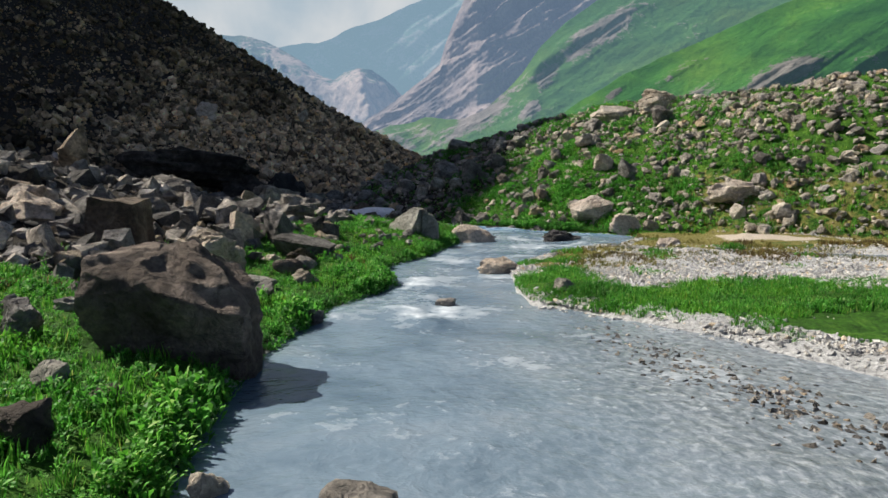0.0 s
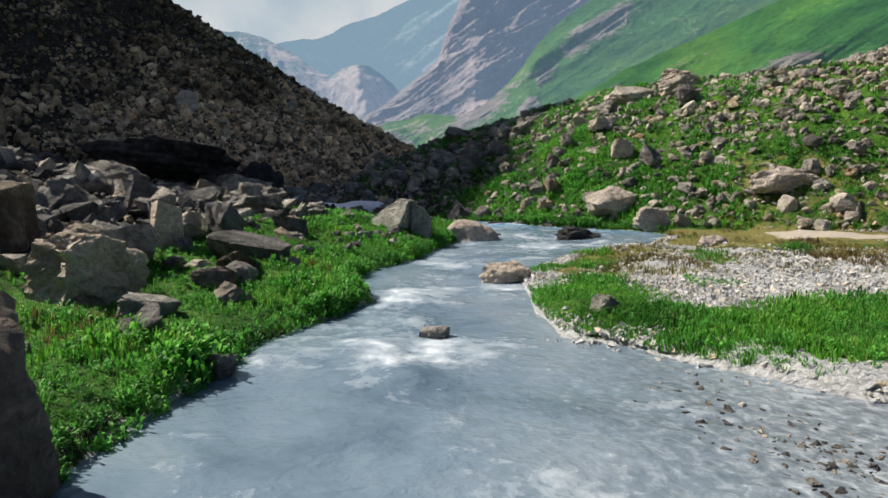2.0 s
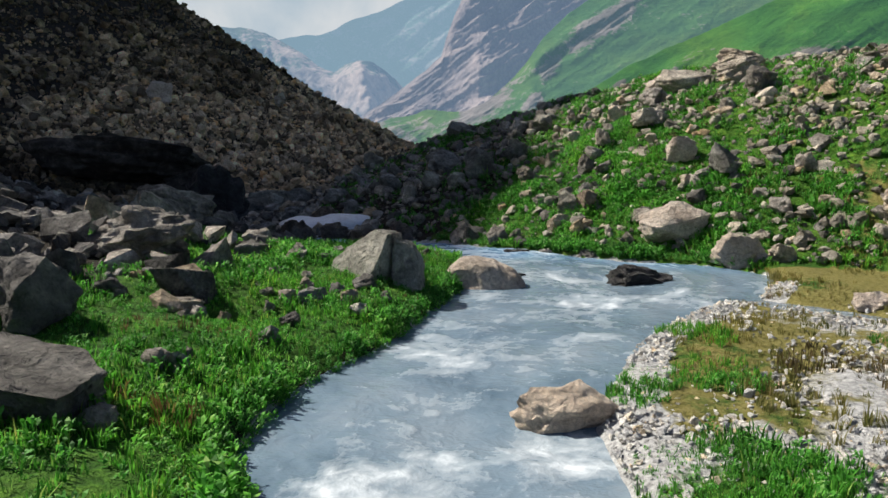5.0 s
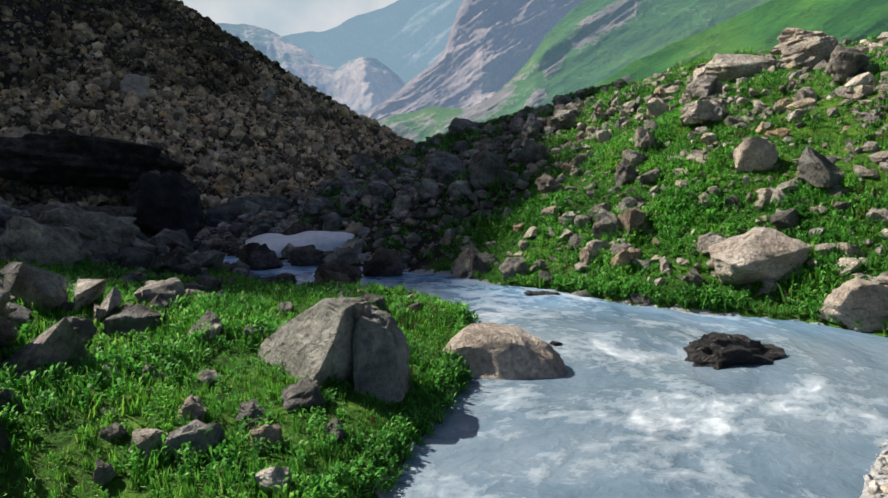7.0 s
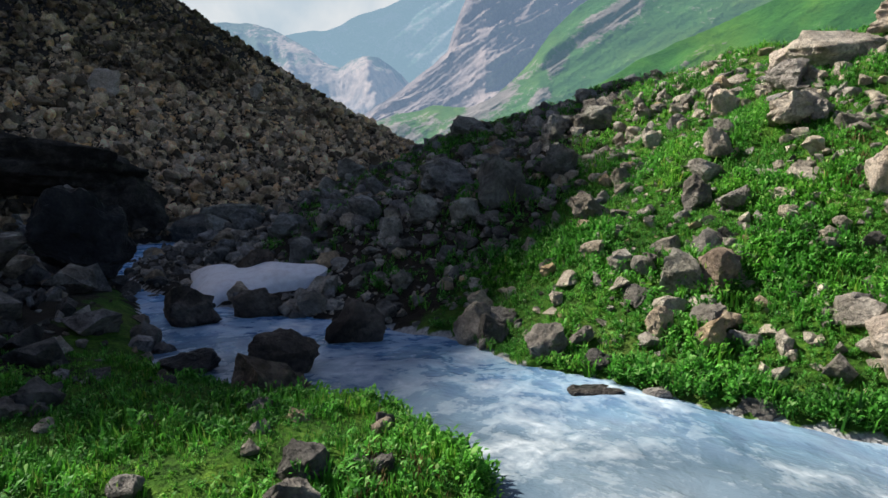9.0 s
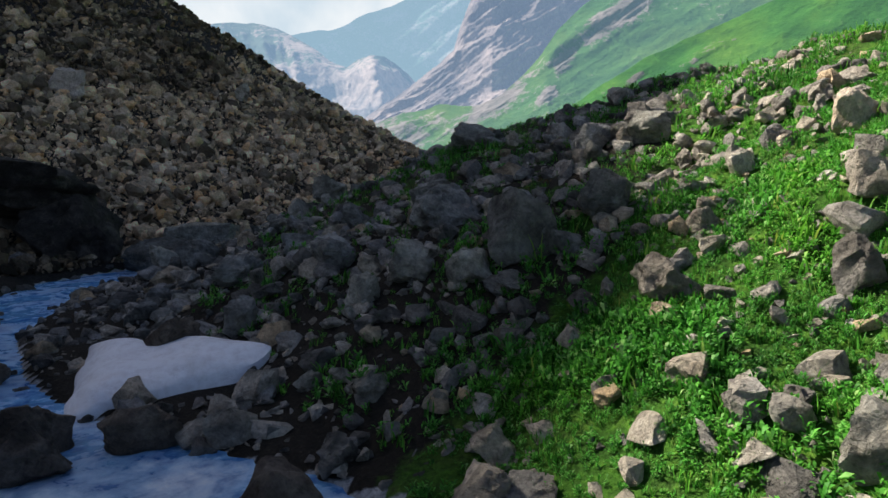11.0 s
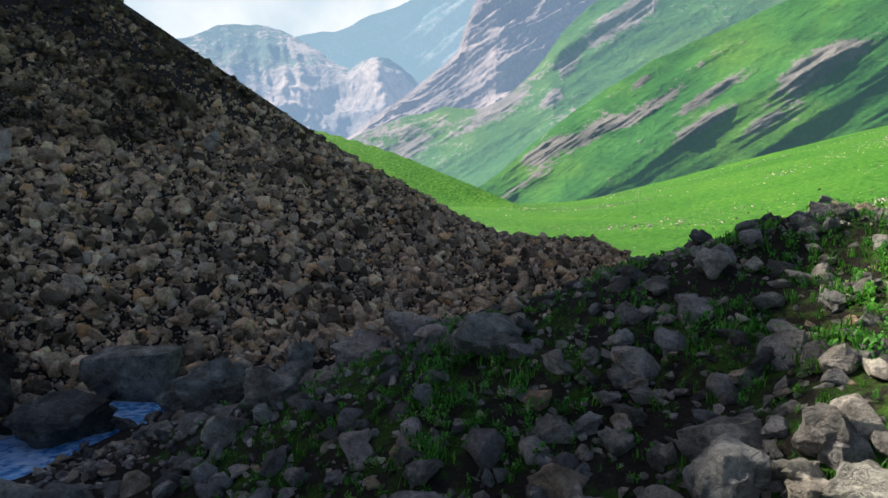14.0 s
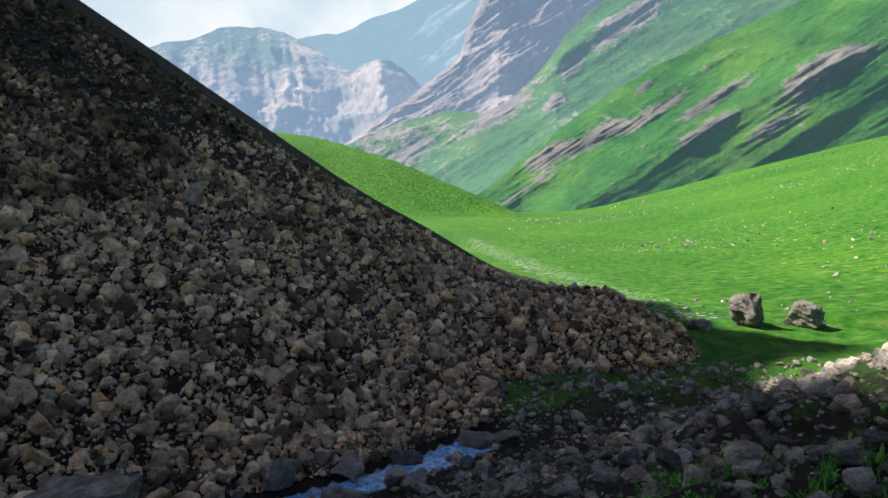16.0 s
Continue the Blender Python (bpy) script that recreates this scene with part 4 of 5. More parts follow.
boulder("small tan rock washed by the rapids", 0.02, 10.7, 0.38, 0.32, 0.18, 20, ROCK_TAN, 0.4, 0.4, base=-0.06, group=IN_WATER)
SLAB = [(-0.5, -0.15, -0.5), (0.30, -0.5, -0.5), (0.5, 0.4, -0.5), (-0.4, 0.5, -0.5), (-0.44, -0.1, -0.12), (-0.2, -0.12, 0.14), (0.28, -0.10, 0.5), (0.5, -0.16, 0.42), (0.44, -0.4, -0.1), (0.46, 0.35, 0.46), (0.0, 0.3, 0.36), (-0.35, 0.3, 0.0)]
HALF = [(-0.42, -0.45, -0.5), (0.5, -0.4, -0.5), (0.5, 0.4, -0.5), (-0.5, 0.5, -0.5), (-0.5, -0.22, 0.42), (-0.3, -0.25, 0.5), (-0.45, 0.3, 0.5), (0.15, -0.25, 0.40), (0.15, 0.3, 0.42), (0.40, -0.25, 0.08), (0.42, 0.3, 0.1)]
boulder("tall split grey rock, pale side to the sun", -1.2, 20.0, 1.12, 0.9, 0.76, -24, ROCK_SPLIT, 0.12, rough=0.035, group=BANK, corners=SLAB, blunt=0.06)
boulder("upright dark half of the split rock", -0.42, 19.97, 0.52, 0.85, 0.76, -4, ROCK_SPLIT, 0.12, rough=0.08, group=BANK, corners=HALF, blunt=0.06)
boulder("small tan stone wedged on the split rock", -0.66, 19.95, 0.26, 0.24, 0.2, 30, ROCK_TAN, 0.3, 0.3, base=height(-0.66, 19.95) + 0.62, group=BANK)
DOME = [(-0.46, -0.2, -0.5), (-0.1, -0.48, -0.5), (0.4, -0.4, -0.5), (0.5, 0.1, -0.5), (0.3, 0.48, -0.5), (-0.3, 0.45, -0.5), (-0.5, 0.0, 0.05), (-0.38, -0.3, 0.2), (-0.3, 0.3, 0.3), (-0.22, -0.05, 0.5), (0.05, -0.3, 0.36), (0.1, 0.2, 0.46), (0.34, -0.22, 0.12), (0.36, 0.2, 0.2), (0.48, -0.1, -0.12)]
boulder("rounded pink-tan boulder at the water's edge", 0.93, 21.45, 1.62, 0.95, 0.58, -8, ROCK_PINK, 0.42, 0.05, base=0.46, rough=0.05, corners=DOME, blunt=0.3, group=IN_WATER)
boulder("wet black rock in the stream", 4.05, 21.9, 1.45, 0.8, 0.44, 5, ROCK_DARK, 0.4, 0.1, base=0.40, rough=0.15, points=24, blunt=0.05, group=IN_WATER)
boulder("small wet black stone in the stream", 1.75, 22.4, 0.22, 0.2, 0.1, 5, ROCK_DARK, 0.4, 0.3, base=0.50, group=IN_WATER)
boulder("pale smooth boulder at the hill's foot", 5.75, 24.9, 1.65, 1.1, 0.85, 5, ROCK_PINK, 0.2, 0.35, rough=0.05, group=HILL)
boulder("cracked pale boulder on the far bank", 6.75, 23.3, 1.35, 1.1, 0.85, -10, ROCK_PINK, 0.2, 0.6, base=0.55, group=HILL)
boulder("pale flat block beside the cracked boulder", 7.55, 23.1, 0.6, 0.5, 0.4, 20, ROCK_TAN, 0.2, 0.7, group=HILL)
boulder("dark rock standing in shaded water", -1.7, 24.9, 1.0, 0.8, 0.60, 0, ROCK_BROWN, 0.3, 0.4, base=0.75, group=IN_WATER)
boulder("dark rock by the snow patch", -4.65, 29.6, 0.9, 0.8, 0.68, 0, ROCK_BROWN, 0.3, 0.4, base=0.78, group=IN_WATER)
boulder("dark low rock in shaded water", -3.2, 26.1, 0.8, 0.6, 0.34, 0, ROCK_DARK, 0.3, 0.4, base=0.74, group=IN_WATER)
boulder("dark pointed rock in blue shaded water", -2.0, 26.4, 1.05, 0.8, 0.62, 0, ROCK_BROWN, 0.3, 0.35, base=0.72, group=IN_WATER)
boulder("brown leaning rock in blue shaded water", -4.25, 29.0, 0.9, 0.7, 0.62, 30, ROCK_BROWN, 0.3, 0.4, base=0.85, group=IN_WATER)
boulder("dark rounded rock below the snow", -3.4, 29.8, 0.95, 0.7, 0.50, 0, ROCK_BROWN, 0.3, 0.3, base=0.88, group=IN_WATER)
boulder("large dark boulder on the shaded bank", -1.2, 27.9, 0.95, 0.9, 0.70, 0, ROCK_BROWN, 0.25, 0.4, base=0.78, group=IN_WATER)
boulder("grey block on the sunlit bank", 0.62, 28.1, 0.66, 0.6, 0.5, 10, ROCK_TAN, 0.2, 0.6, group=HILL)
boulder("pale flat block on the bank", 1.08, 28.0, 0.55, 0.45, 0.26, 0, ROCK_TAN, 0.2, 0.7, group=HILL)
boulder("grey rock above the bank", 0.8, 28.75, 0.5, 0.5, 0.36, 0, ROCK_GREY, 0.2, 0.5, group=HILL)
boulder("broken tan rock at the water's edge", 1.6, 26.5, 0.6, 0.5, 0.45, 0, ROCK_TAN, 0.2, 0.5, group=HILL)
boulder("small tan rock at the water's edge", 2.1, 26.7, 0.34, 0.3, 0.3, 0, ROCK_TAN, 0.2, 0.5, group=HILL)
boulder("rounded brown-grey boulder in the hill's grass", 3.6, 27.1, 0.58, 0.6, 0.6, 10, ROCK_GREY, 0.2, 0.4, group=HILL)
boulder("brown boulder with a dark shaded face", 4.1, 26.95, 0.6, 0.6, 0.5, 0, ROCK_HERO, 0.35, 0.5, group=HILL)
boulder("pointed tan rock in the grass", 4.5, 28.95, 0.55, 0.5, 0.62, 0, ROCK_TAN, 0.2, 0.3, group=HILL)
boulder("tan rock in the grass", 4.9, 28.4, 0.52, 0.45, 0.34, 0, ROCK_TAN, 0.2, 0.5, group=HILL)
boulder("cracked brown block at the shadow's edge", 2.85, 29.75, 0.78, 0.6, 0.58, 8, ROCK_TAN, 0.15, 0.6, rough=0.12, group=HILL)
boulder("pale leaning slab in the grass", 3.1, 26.45, 0.4, 0.3, 0.4, 0, ROCK_TAN, 0.15, 0.4, (0, 25), group=HILL)
boulder("pale upright stone in the grass", 3.65, 26.0, 0.4, 0.35, 0.45, 0, ROCK_TAN, 0.15, 0.4, group=HILL)
boulder("long flat tan boulder on the slope", 10.3, 22.6, 1.85, 0.9, 0.75, -10, ROCK_PINK, 0.2, 0.4, (0, -14), group=HILL)
boulder("tan block on the slope", 6.7, 29.9, 1.25, 0.8, 0.55, 0, ROCK_TAN, 0.2, 0.6, group=HILL)
boulder("large layered rock on the crest", 11.0, 33.4, 2.1, 1.2, 0.75, 0, ROCK_TAN, 0.15, 0.5, rough=0.12, group=HILL)
boulder("long flat rock below the crest", 8.5, 31.9, 1.9, 1.0, 0.75, 0, ROCK_TAN, 0.15, 0.7, rough=0.06, group=HILL)
boulder("brown wedge below the crest", 10.4, 32.0, 1.4, 1.0, 0.8, 15, ROCK_TAN, 0.15, 0.5, (0, -10), group=HILL)
boulder("rounded brown rock on the slope", 10.0, 29.4, 1.1, 0.9, 0.8, 0, ROCK_TAN, 0.15, 0.5, group=HILL)
boulder("brown block under the crest", 7.3, 31.4, 0.95, 0.8, 0.6, 0, ROCK_TAN, 0.15, 0.6, group=HILL)
boulder("grey rounded rock on the slope", 7.65, 26.1, 1.05, 0.9, 0.75, 0, ROCK_GREY, 0.15, 0.5, group=HILL)
boulder("tan broken rock on the slope", 6.8, 27.3, 0.8, 0.7, 0.65, 0, ROCK_PINK, 0.15, 0.5, group=HILL)
boulder("pale rock high on the slope", 5.25, 30.0, 0.5, 0.5, 0.55, 0, ROCK_TAN, 0.15, 0.5, group=HILL)
boulder("orange-tan pointed rock near the crest", 6.15, 31.9, 0.65, 0.5, 0.6, 0, ROCK_PINK, 0.15, 0.4, group=HILL)
boulder("large tan rock near the crest", 7.9, 32.5, 1.0, 0.9, 0.8, 0, ROCK_PINK, 0.15, 0.5, group=HILL)
SHADE = "boulders in the moraine's shade"
boulder("large cracked grey boulder in shade", 1.4, 32.1, 1.1, 0.9, 1.05, 5, ROCK_GREY, 0.12, 0.65, rough=0.07, group=SHADE)
boulder("pale grey block in shade", 1.95, 31.8, 0.72, 0.5, 0.42, 0, ROCK_GREY, 0.2, 0.6, group=SHADE)
boulder("dark grey boulder in shade", 2.75, 32.6, 0.9, 0.8, 0.72, 0, ROCK_GREY, 0.15, 0.5, group=SHADE)
boulder("broad cracked boulder in shade", 0.2, 34.8, 1.45, 1.0, 0.8, 0, ROCK_GREY, 0.15, 0.6, group=SHADE)
boulder("rounded grey boulder in shade", 0.6, 31.9, 0.75, 0.7, 0.5, 0, ROCK_GREY, 0.2, 0.4, group=SHADE)
boulder("cracked grey rock in shade", -0.35, 32.7, 0.75, 0.7, 0.6, 0, ROCK_GREY, 0.2, 0.6, group=SHADE)
boulder("grey rounded rock in shade", -2.0, 34.5, 0.95, 0.8, 0.65, 0, ROCK_GREY, 0.2, 0.4, group=SHADE)
boulder("grey block near the crest", 3.3, 36.0, 1.0, 0.8, 0.55, 0, ROCK_GREY, 0.2, 0.6, group=SHADE)
boulder("layered grey rock at the shadow's edge", 4.05, 34.7, 0.8, 0.7, 0.58, -15, ROCK_GREY, 0.2, 0.5, group=SHADE)
boulder("pointed grey rock in shade", -2.0, 37.3, 0.65, 0.6, 0.68, 0, ROCK_GREY, 0.2, 0.35, group=SHADE)
boulder("grey wedge in shade", -1.1, 32.5, 0.6, 0.55, 0.5, 0, ROCK_GREY, 0.2, 0.4, group=SHADE)
boulder("small grey rock in shade", -2.65, 35.0, 0.55, 0.5, 0.42, 0, ROCK_GREY, 0.2, 0.5, group=SHADE)
boulder("upright grey rock in shade", -3.35, 33.3, 0.58, 0.55, 0.6, 0, ROCK_GREY, 0.2, 0.5, group=SHADE)
boulder("tan rock in lit grass", 3.8, 31.2, 0.42, 0.4, 0.38, 0, ROCK_TAN, 0.2, 0.5, group=SHADE)
boulder("low grey rock in shade", 1.3, 33.6, 0.7, 0.6, 0.36, 0, ROCK_GREY, 0.2, 0.5, group=SHADE)
boulder("dark rounded boulder above the stream", -4.4, 36.2, 1.1, 0.9, 0.65, 0, ROCK_GREY, 0.2, 0.4, group=SHADE)
boulder("flat tilted grey slab in shade", -0.05, 36.7, 1.3, 0.7, 0.38, -14, ROCK_GREY, 0.2, 0.7, (0, -10), group=SHADE)
boulder("tan rock near the crest", 4.1, 35.5, 0.65, 0.6, 0.45, 0, ROCK_TAN, 0.2, 0.5, group=SHADE)
boulder("tan broken rock near the crest", 3.75, 35.0, 0.46, 0.45, 0.3, 0, ROCK_TAN, 0.2, 0.5, group=SHADE)
boulder("long dark rock behind the crest", 0.85, 39.9, 1.25, 0.8, 0.65, 0, ROCK_GREY, 0.2, 0.5, group=SHADE)
boulder("broken grey boulder in shade", -0.2, 35.5, 0.85, 0.7, 0.5, 0, ROCK_GREY, 0.2, 0.5, group=SHADE)
boulder("tall dark boulder in shade", 3.15, 35.5, 0.8, 0.7, 0.68, 0, ROCK_GREY, 0.2, 0.5, group=SHADE)
boulder("dark rounded crest rock in shade", 4.9, 40.6, 0.6, 0.6, 0.5, 0, ROCK_GREY, 0.2, 0.4, group=SHADE)
boulder("small pale rock in shade", 2.4, 37.1, 0.5, 0.45, 0.28, 0, ROCK_GREY, 0.2, 0.5, group=SHADE)
boulder("brown boulder above the upper stream", -6.8, 39.9, 1.15, 0.95, 0.75, 5, ROCK_GREY, 0.2, 0.5, group=SHADE)
boulder("dark split boulder above the upper stream", -8.1, 40.7, 1.1, 0.9, 0.6, 30, ROCK_GREY, 0.2, 0.55, (0, 12), group=SHADE)
boulder("square cracked block at the scree's foot", -10.9, 50.0, 3.1, 1.8, 1.7, 5, ROCK_GREY, 0.15, 0.85, base=0.95, rough=0.05, points=4, group="blocks at the scree's foot")
boulder("brown leaning slab at the scree's foot", -7.5, 48.2, 3.0, 1.5, 1.5, 25, ROCK_GREY, 0.2, 0.5, (0, -20), base=1.2, group="blocks at the scree's foot")
boulder("brown leaning rock between stream and moraine", -5.4, 49.7, 1.9, 1.42, 1.1, 20, ROCK_GREY, 0.2, 0.55, (0, -15), group="blocks at the scree's foot")
boulder("grey angular rock between stream and moraine", -3.4, 50.6, 1.6, 1.20, 0.95, 50, ROCK_GREY, 0.2, 0.55, (0, 10), group="blocks at the scree's foot")
boulder("small brown rock between stream and moraine", -0.8, 43.9, 1.3, 0.98, 0.8, -15, ROCK_TAN, 0.2, 0.55, (0, 0), group="blocks at the scree's foot")
boulder("brown boulder at the foot of the scree", -2.1, 44.4, 1.5, 1.1, 0.85, 0, ROCK_TAN, 0.2, 0.5, group=SHADE)
boulder("leaning grey rock above the stream", -3.4, 41.4, 1.05, 0.8, 0.8, 0, ROCK_GREY, 0.2, 0.5, group=SHADE)
boulder("rounded brown boulder by the upper stream", -11.0, 46.3, 3.0, 2.0, 1.3, 0, ROCK_GREY, 0.25, 0.35, base=0.95, group=SHADE)


def rock_outcrop(x, y, base, turn):
    """A bedded outcrop: a jutting upper slab over a hollowed block, with a flank beside it."""
    thing = new("rock_outcrop")
    thing.matrix_world = pose(x, y, base, 0, 0, turn)
    for k, (name, at, size, tilt, rough) in enumerate((("upper_slab", (-0.6, -0.2, 3.7), (9.4, 6.6, 2.6), (-8, 5), 0.09), ("lower_block", (-1.0, 0.7, 1.3), (8.0, 5.0, 4.2), (0, 0), 0.07), ("flank", (3.0, 0.4, 2.0), (3.6, 4.2, 4.0), (4, -6), 0.10))):
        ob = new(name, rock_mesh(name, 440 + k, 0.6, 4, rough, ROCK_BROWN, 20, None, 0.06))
        ob.parent = thing
        ob.matrix_local = pose(*at, tilt[0], tilt[1], 6 * k) @ Matrix.Diagonal((*size, 1))
    return tagged(thing, "huge dark bedded rock outcrop under the scree", "rock outcrop")


rock_outcrop(-17.6, 46.3, 0.4, 10)
boulder("yellowish boulder on the scree", -21.7, 58.7, 2.2, 1.6, 1.5, 0, ROCK_PINK, 0.25, 0.5, group="boulders on the scree")
boulder("pale boulder on the scree", -15.2, 68.3, 1.6, 1.2, 1.2, 0, ROCK_TAN, 0.25, 0.5, group="boulders on the scree")
boulder("pale boulder standing in the lit meadow", 20.5, 78.2, 2.5, 2.0, 2.3, -50, ROCK_TAN, 0.15, 0.5, group="boulders in the meadow")
boulder("broad pale boulder in the lit meadow", 24.6, 78.0, 2.9, 2.0, 1.9, -40, ROCK_TAN, 0.15, 0.4, group="boulders in the meadow")


boulder("pale grey slab leaning in the grass", -3.05, 10.3, 0.62, 0.4, 0.22, 15, ROCK_GREY, 0.25, 0.6, (0, 10), group=BANK)
boulder("black rounded stone in the grass", -2.9, 12.9, 0.62, 0.45, 0.30, -10, ROCK_BROWN, 0.25, 0.4, group=BANK)
boulder("brown flat stone in the grass", -3.0, 12.1, 0.6, 0.45, 0.26, 20, ROCK_HERO, 0.25, 0.5, group=BANK)
boulder("pale yellowish stone in the grass", -3.5, 12.95, 0.5, 0.35, 0.14, 5, ROCK_TAN, 0.3, 0.5, group=BANK)
boulder("flat pale stone in the bank's grass", -3.2, 17.4, 0.6, 0.4, 0.16, 5, ROCK_TAN, 0.3, 0.4, group=BANK)
boulder("flat yellow-tan stone beside the brook", 6.7, 18.9, 0.8, 0.5, 0.22, 8, ROCK_PINK, 0.3, 0.4, group="stones of the gravel bar")
boulder("dark angular stone in the near grass", -4.04, 6.02, 0.45, 0.36, 0.36, 0, ROCK_SLATE, 0.25, 0.5, group=BANK)
boulder("grey stone sunk in the near grass", -3.06, 4.84, 0.29, 0.23, 0.21, 0, ROCK_SPLIT, 0.25, 0.5, group=BANK)
boulder("flat brown stone in the near grass", -2.50, 4.63, 0.30, 0.24, 0.12, 21, ROCK_HERO, 0.25, 0.5, group=BANK)
boulder("dark stone at the edge of the near grass", -2.56, 3.75, 0.34, 0.27, 0.25, 15, ROCK_BROWN, 0.25, 0.5, group=BANK)
boulder("mossy flat stone in the grass", -4.11, 6.99, 0.43, 0.35, 0.22, 15, ROCK_SPLIT, 0.25, 0.5, group=BANK)
boulder("pale rounded boulder among the rubble", -8.57, 13.16, 1.17, 0.94, 0.69, 20, ROCK_PINK, 0.25, 0.5, group=BANK)
boulder("low grey boulder in the lit meadow", 16.9, 76.8, 1.8, 1.2, 0.8, 10, ROCK_GREY, 0.2, 0.4, group="boulders in the meadow")
boulder("dark layered slab at the grass's edge", -4.75, 19.5, 1.9, 1.4, 0.85, 12, ROCK_SLATE, 0.2, 0.7, (0, 6), rough=0.17, points=14, group=BANK)
boulder("dark broad rock at the shaded bank", -6.9, 25.4, 2.4, 1.6, 1.05, 12, ROCK_SLATE, 0.2, 0.6, (0, 6), rough=0.12, points=14, group=BANK)
# its black colour stands in for a shaded hollow in the bank
boulder("tall black boulder at the stream's shaded bank", -7.9, 31.9, 2.2, 2.0, 2.2, 10, ROCK_DARK, 0.15, 0.6, rough=0.1, group=BANK)
boulder("rounded grey boulder in the rubble", -6.4, 23.9, 1.3, 1.0, 0.85, 20, ROCK_SLATE, 0.2, 0.5, group=BANK)
boulder("broad dark boulder in shade", -8.6, 29.2, 2.0, 1.5, 1.05, 0, ROCK_BROWN, 0.2, 0.5, group=BANK)
boulder("pale tilted slab on the rubble", -9.3, 22.0, 1.7, 1.1, 0.9, 25, ROCK_TAN, 0.2, 0.6, (0, 14), rough=0.08, points=10, group=BANK)
boulder("tall leaning slab on the rubble", -11.9, 20.4, 1.5, 1.1, 1.5, -20, ROCK_SLATE, 0.15, 0.6, (0, -18), rough=0.08, points=10, group=BANK)
boulder("pinkish block in the rubble", -9.2, 14.3, 1.0, 0.8, 0.65, 10, ROCK_PINK, 0.2, 0.5, group=BANK)
boulder("brown rock in the rubble", -7.4, 16.4, 1.0, 0.8, 0.7, 40, ROCK_TAN, 0.2, 0.5, group=BANK)
boulder("dark angular rock behind the slab", -4.2, 16.0, 0.9, 0.7, 0.75, 70, ROCK_SLATE, 0.2, 0.5, group=BANK)
boulder("small dark rock in the grass", -3.5, 21.7, 0.55, 0.5, 0.36, 0, ROCK_SLATE, 0.2, 0.5, group=BANK)
boulder("pale stone in the grass", -3.3, 22.3, 0.4, 0.35, 0.24, 0, ROCK_TAN, 0.2, 0.5, group=BANK)
boulder("flat grey stone in the grass", -3.25, 20.6, 0.68, 0.5, 0.32, 15, ROCK_SLATE, 0.2, 0.6, group=BANK)
boulder("dark wedge in the grass", -3.7, 20.2, 0.4, 0.35, 0.3, 15, ROCK_SLATE, 0.2, 0.4, group=BANK)
boulder("small grey stone in the grass", -1.9, 18.7, 0.28, 0.25, 0.22, 15, ROCK_SLATE, 0.2, 0.4, group=BANK)
boulder("half-hidden stone in the grass", -2.05, 18.3, 0.28, 0.25, 0.17, 15, ROCK_TAN, 0.2, 0.4, group=BANK)
boulder("white pointed stone in the grass", -2.4, 20.5, 0.24, 0.2, 0.26, 15, ROCK_TAN, 0.2, 0.4, group=BANK)
boulder("pale stone at the water's edge", -1.42, 3.72, 0.24, 0.2, 0.17, 15, ROCK_TAN, 0.3, 0.4, base=-0.06, group=IN_WATER)
boulder("dark rounded rock in the stream", -0.52, 3.38, 0.56, 0.45, 0.20, 5, ROCK_SLATE, 0.4, 0.2, base=-0.08, group=IN_WATER)
boulder("grey rock at the grassy water's edge", 3.65, 24.8, 0.5, 0.4, 0.28, 5, ROCK_SLATE, 0.3, 0.5, base=0.62, group=IN_WATER)
boulder("small grey rock at the bend", 2.75, 25.3, 0.45, 0.36, 0.24, 5, ROCK_SLATE, 0.3, 0.5, base=0.66, group=IN_WATER)
boulder("flat wet black rock at the bend", 2.0, 25.35, 0.8, 0.5, 0.2, 5, ROCK_DARK, 0.4, 0.3, base=0.66, group=IN_WATER)
boulder("small dark stone by the bank", -1.9, 9.1, 0.3, 0.25, 0.2, 5, ROCK_SLATE, 0.3, 0.4, base=0.0, group=IN_WATER)


# ---- medium boulders, one object each ----
def strewn(name, label, group, mat, count, area, keep, lo, hi, seed, blunt=0.12):
    r = np.random.default_rng(seed)
    shapes = [rock_mesh(name, 700 + seed * 20 + k, 0.5, 2, 0.13 if blunt > 0.05 else 0.07, mat, 15 if blunt > 0.05 else 11, None, blunt) for k in range(9)]
    pos = place(r, count, *area, keep)
    size = sizes(r, len(pos), lo, hi, 2.0)
    for k, (p, s) in enumerate(zip(pos, size)):
        ob = new(name, shapes[k % 9])
        w, d, h = s * r.uniform(0.8, 1.25), s * r.uniform(0.8, 1.2), s * r.uniform(0.6, 0.95)
        ob.matrix_world = pose(p[0], p[1], p[2] + h * 0.28, r.normal(0, 14), r.normal(0, 14), r.uniform(0, 360)) @ Matrix.Diagonal((w, d, h, 1))
        tagged(ob, label, name.replace("_", " "), group)


def shaded_hill(x, y, z, wet, scree, d, bank, ls, r):
    return (d > 0.1) & ~wet & (scree < 0.5) & (y > 30.2 + 1.0 * np.clip(x, -6, 9))


def lit_hill(x, y, z, wet, scree, d, bank, ls, r):
    return (d > 0.3) & ~wet & (y < 30 + 1.0 * np.clip(x, -6, 9)) & (fractal(x, y, 2.6, 2, 8) > -0.1)


def water_edge(x, y, z, wet, scree, d, bank, ls, r):
    return (bank < 0.3) & (y > 23.6) & (~ls | (y > 25.5))


def field(x, y, z, wet, scree, d, bank, ls, r):
    return on_field(x, y, z, wet, scree, d, bank, ls, r) & (bank > 3) & ((x < -5.8) | (y < 17) | (y > 25.5))


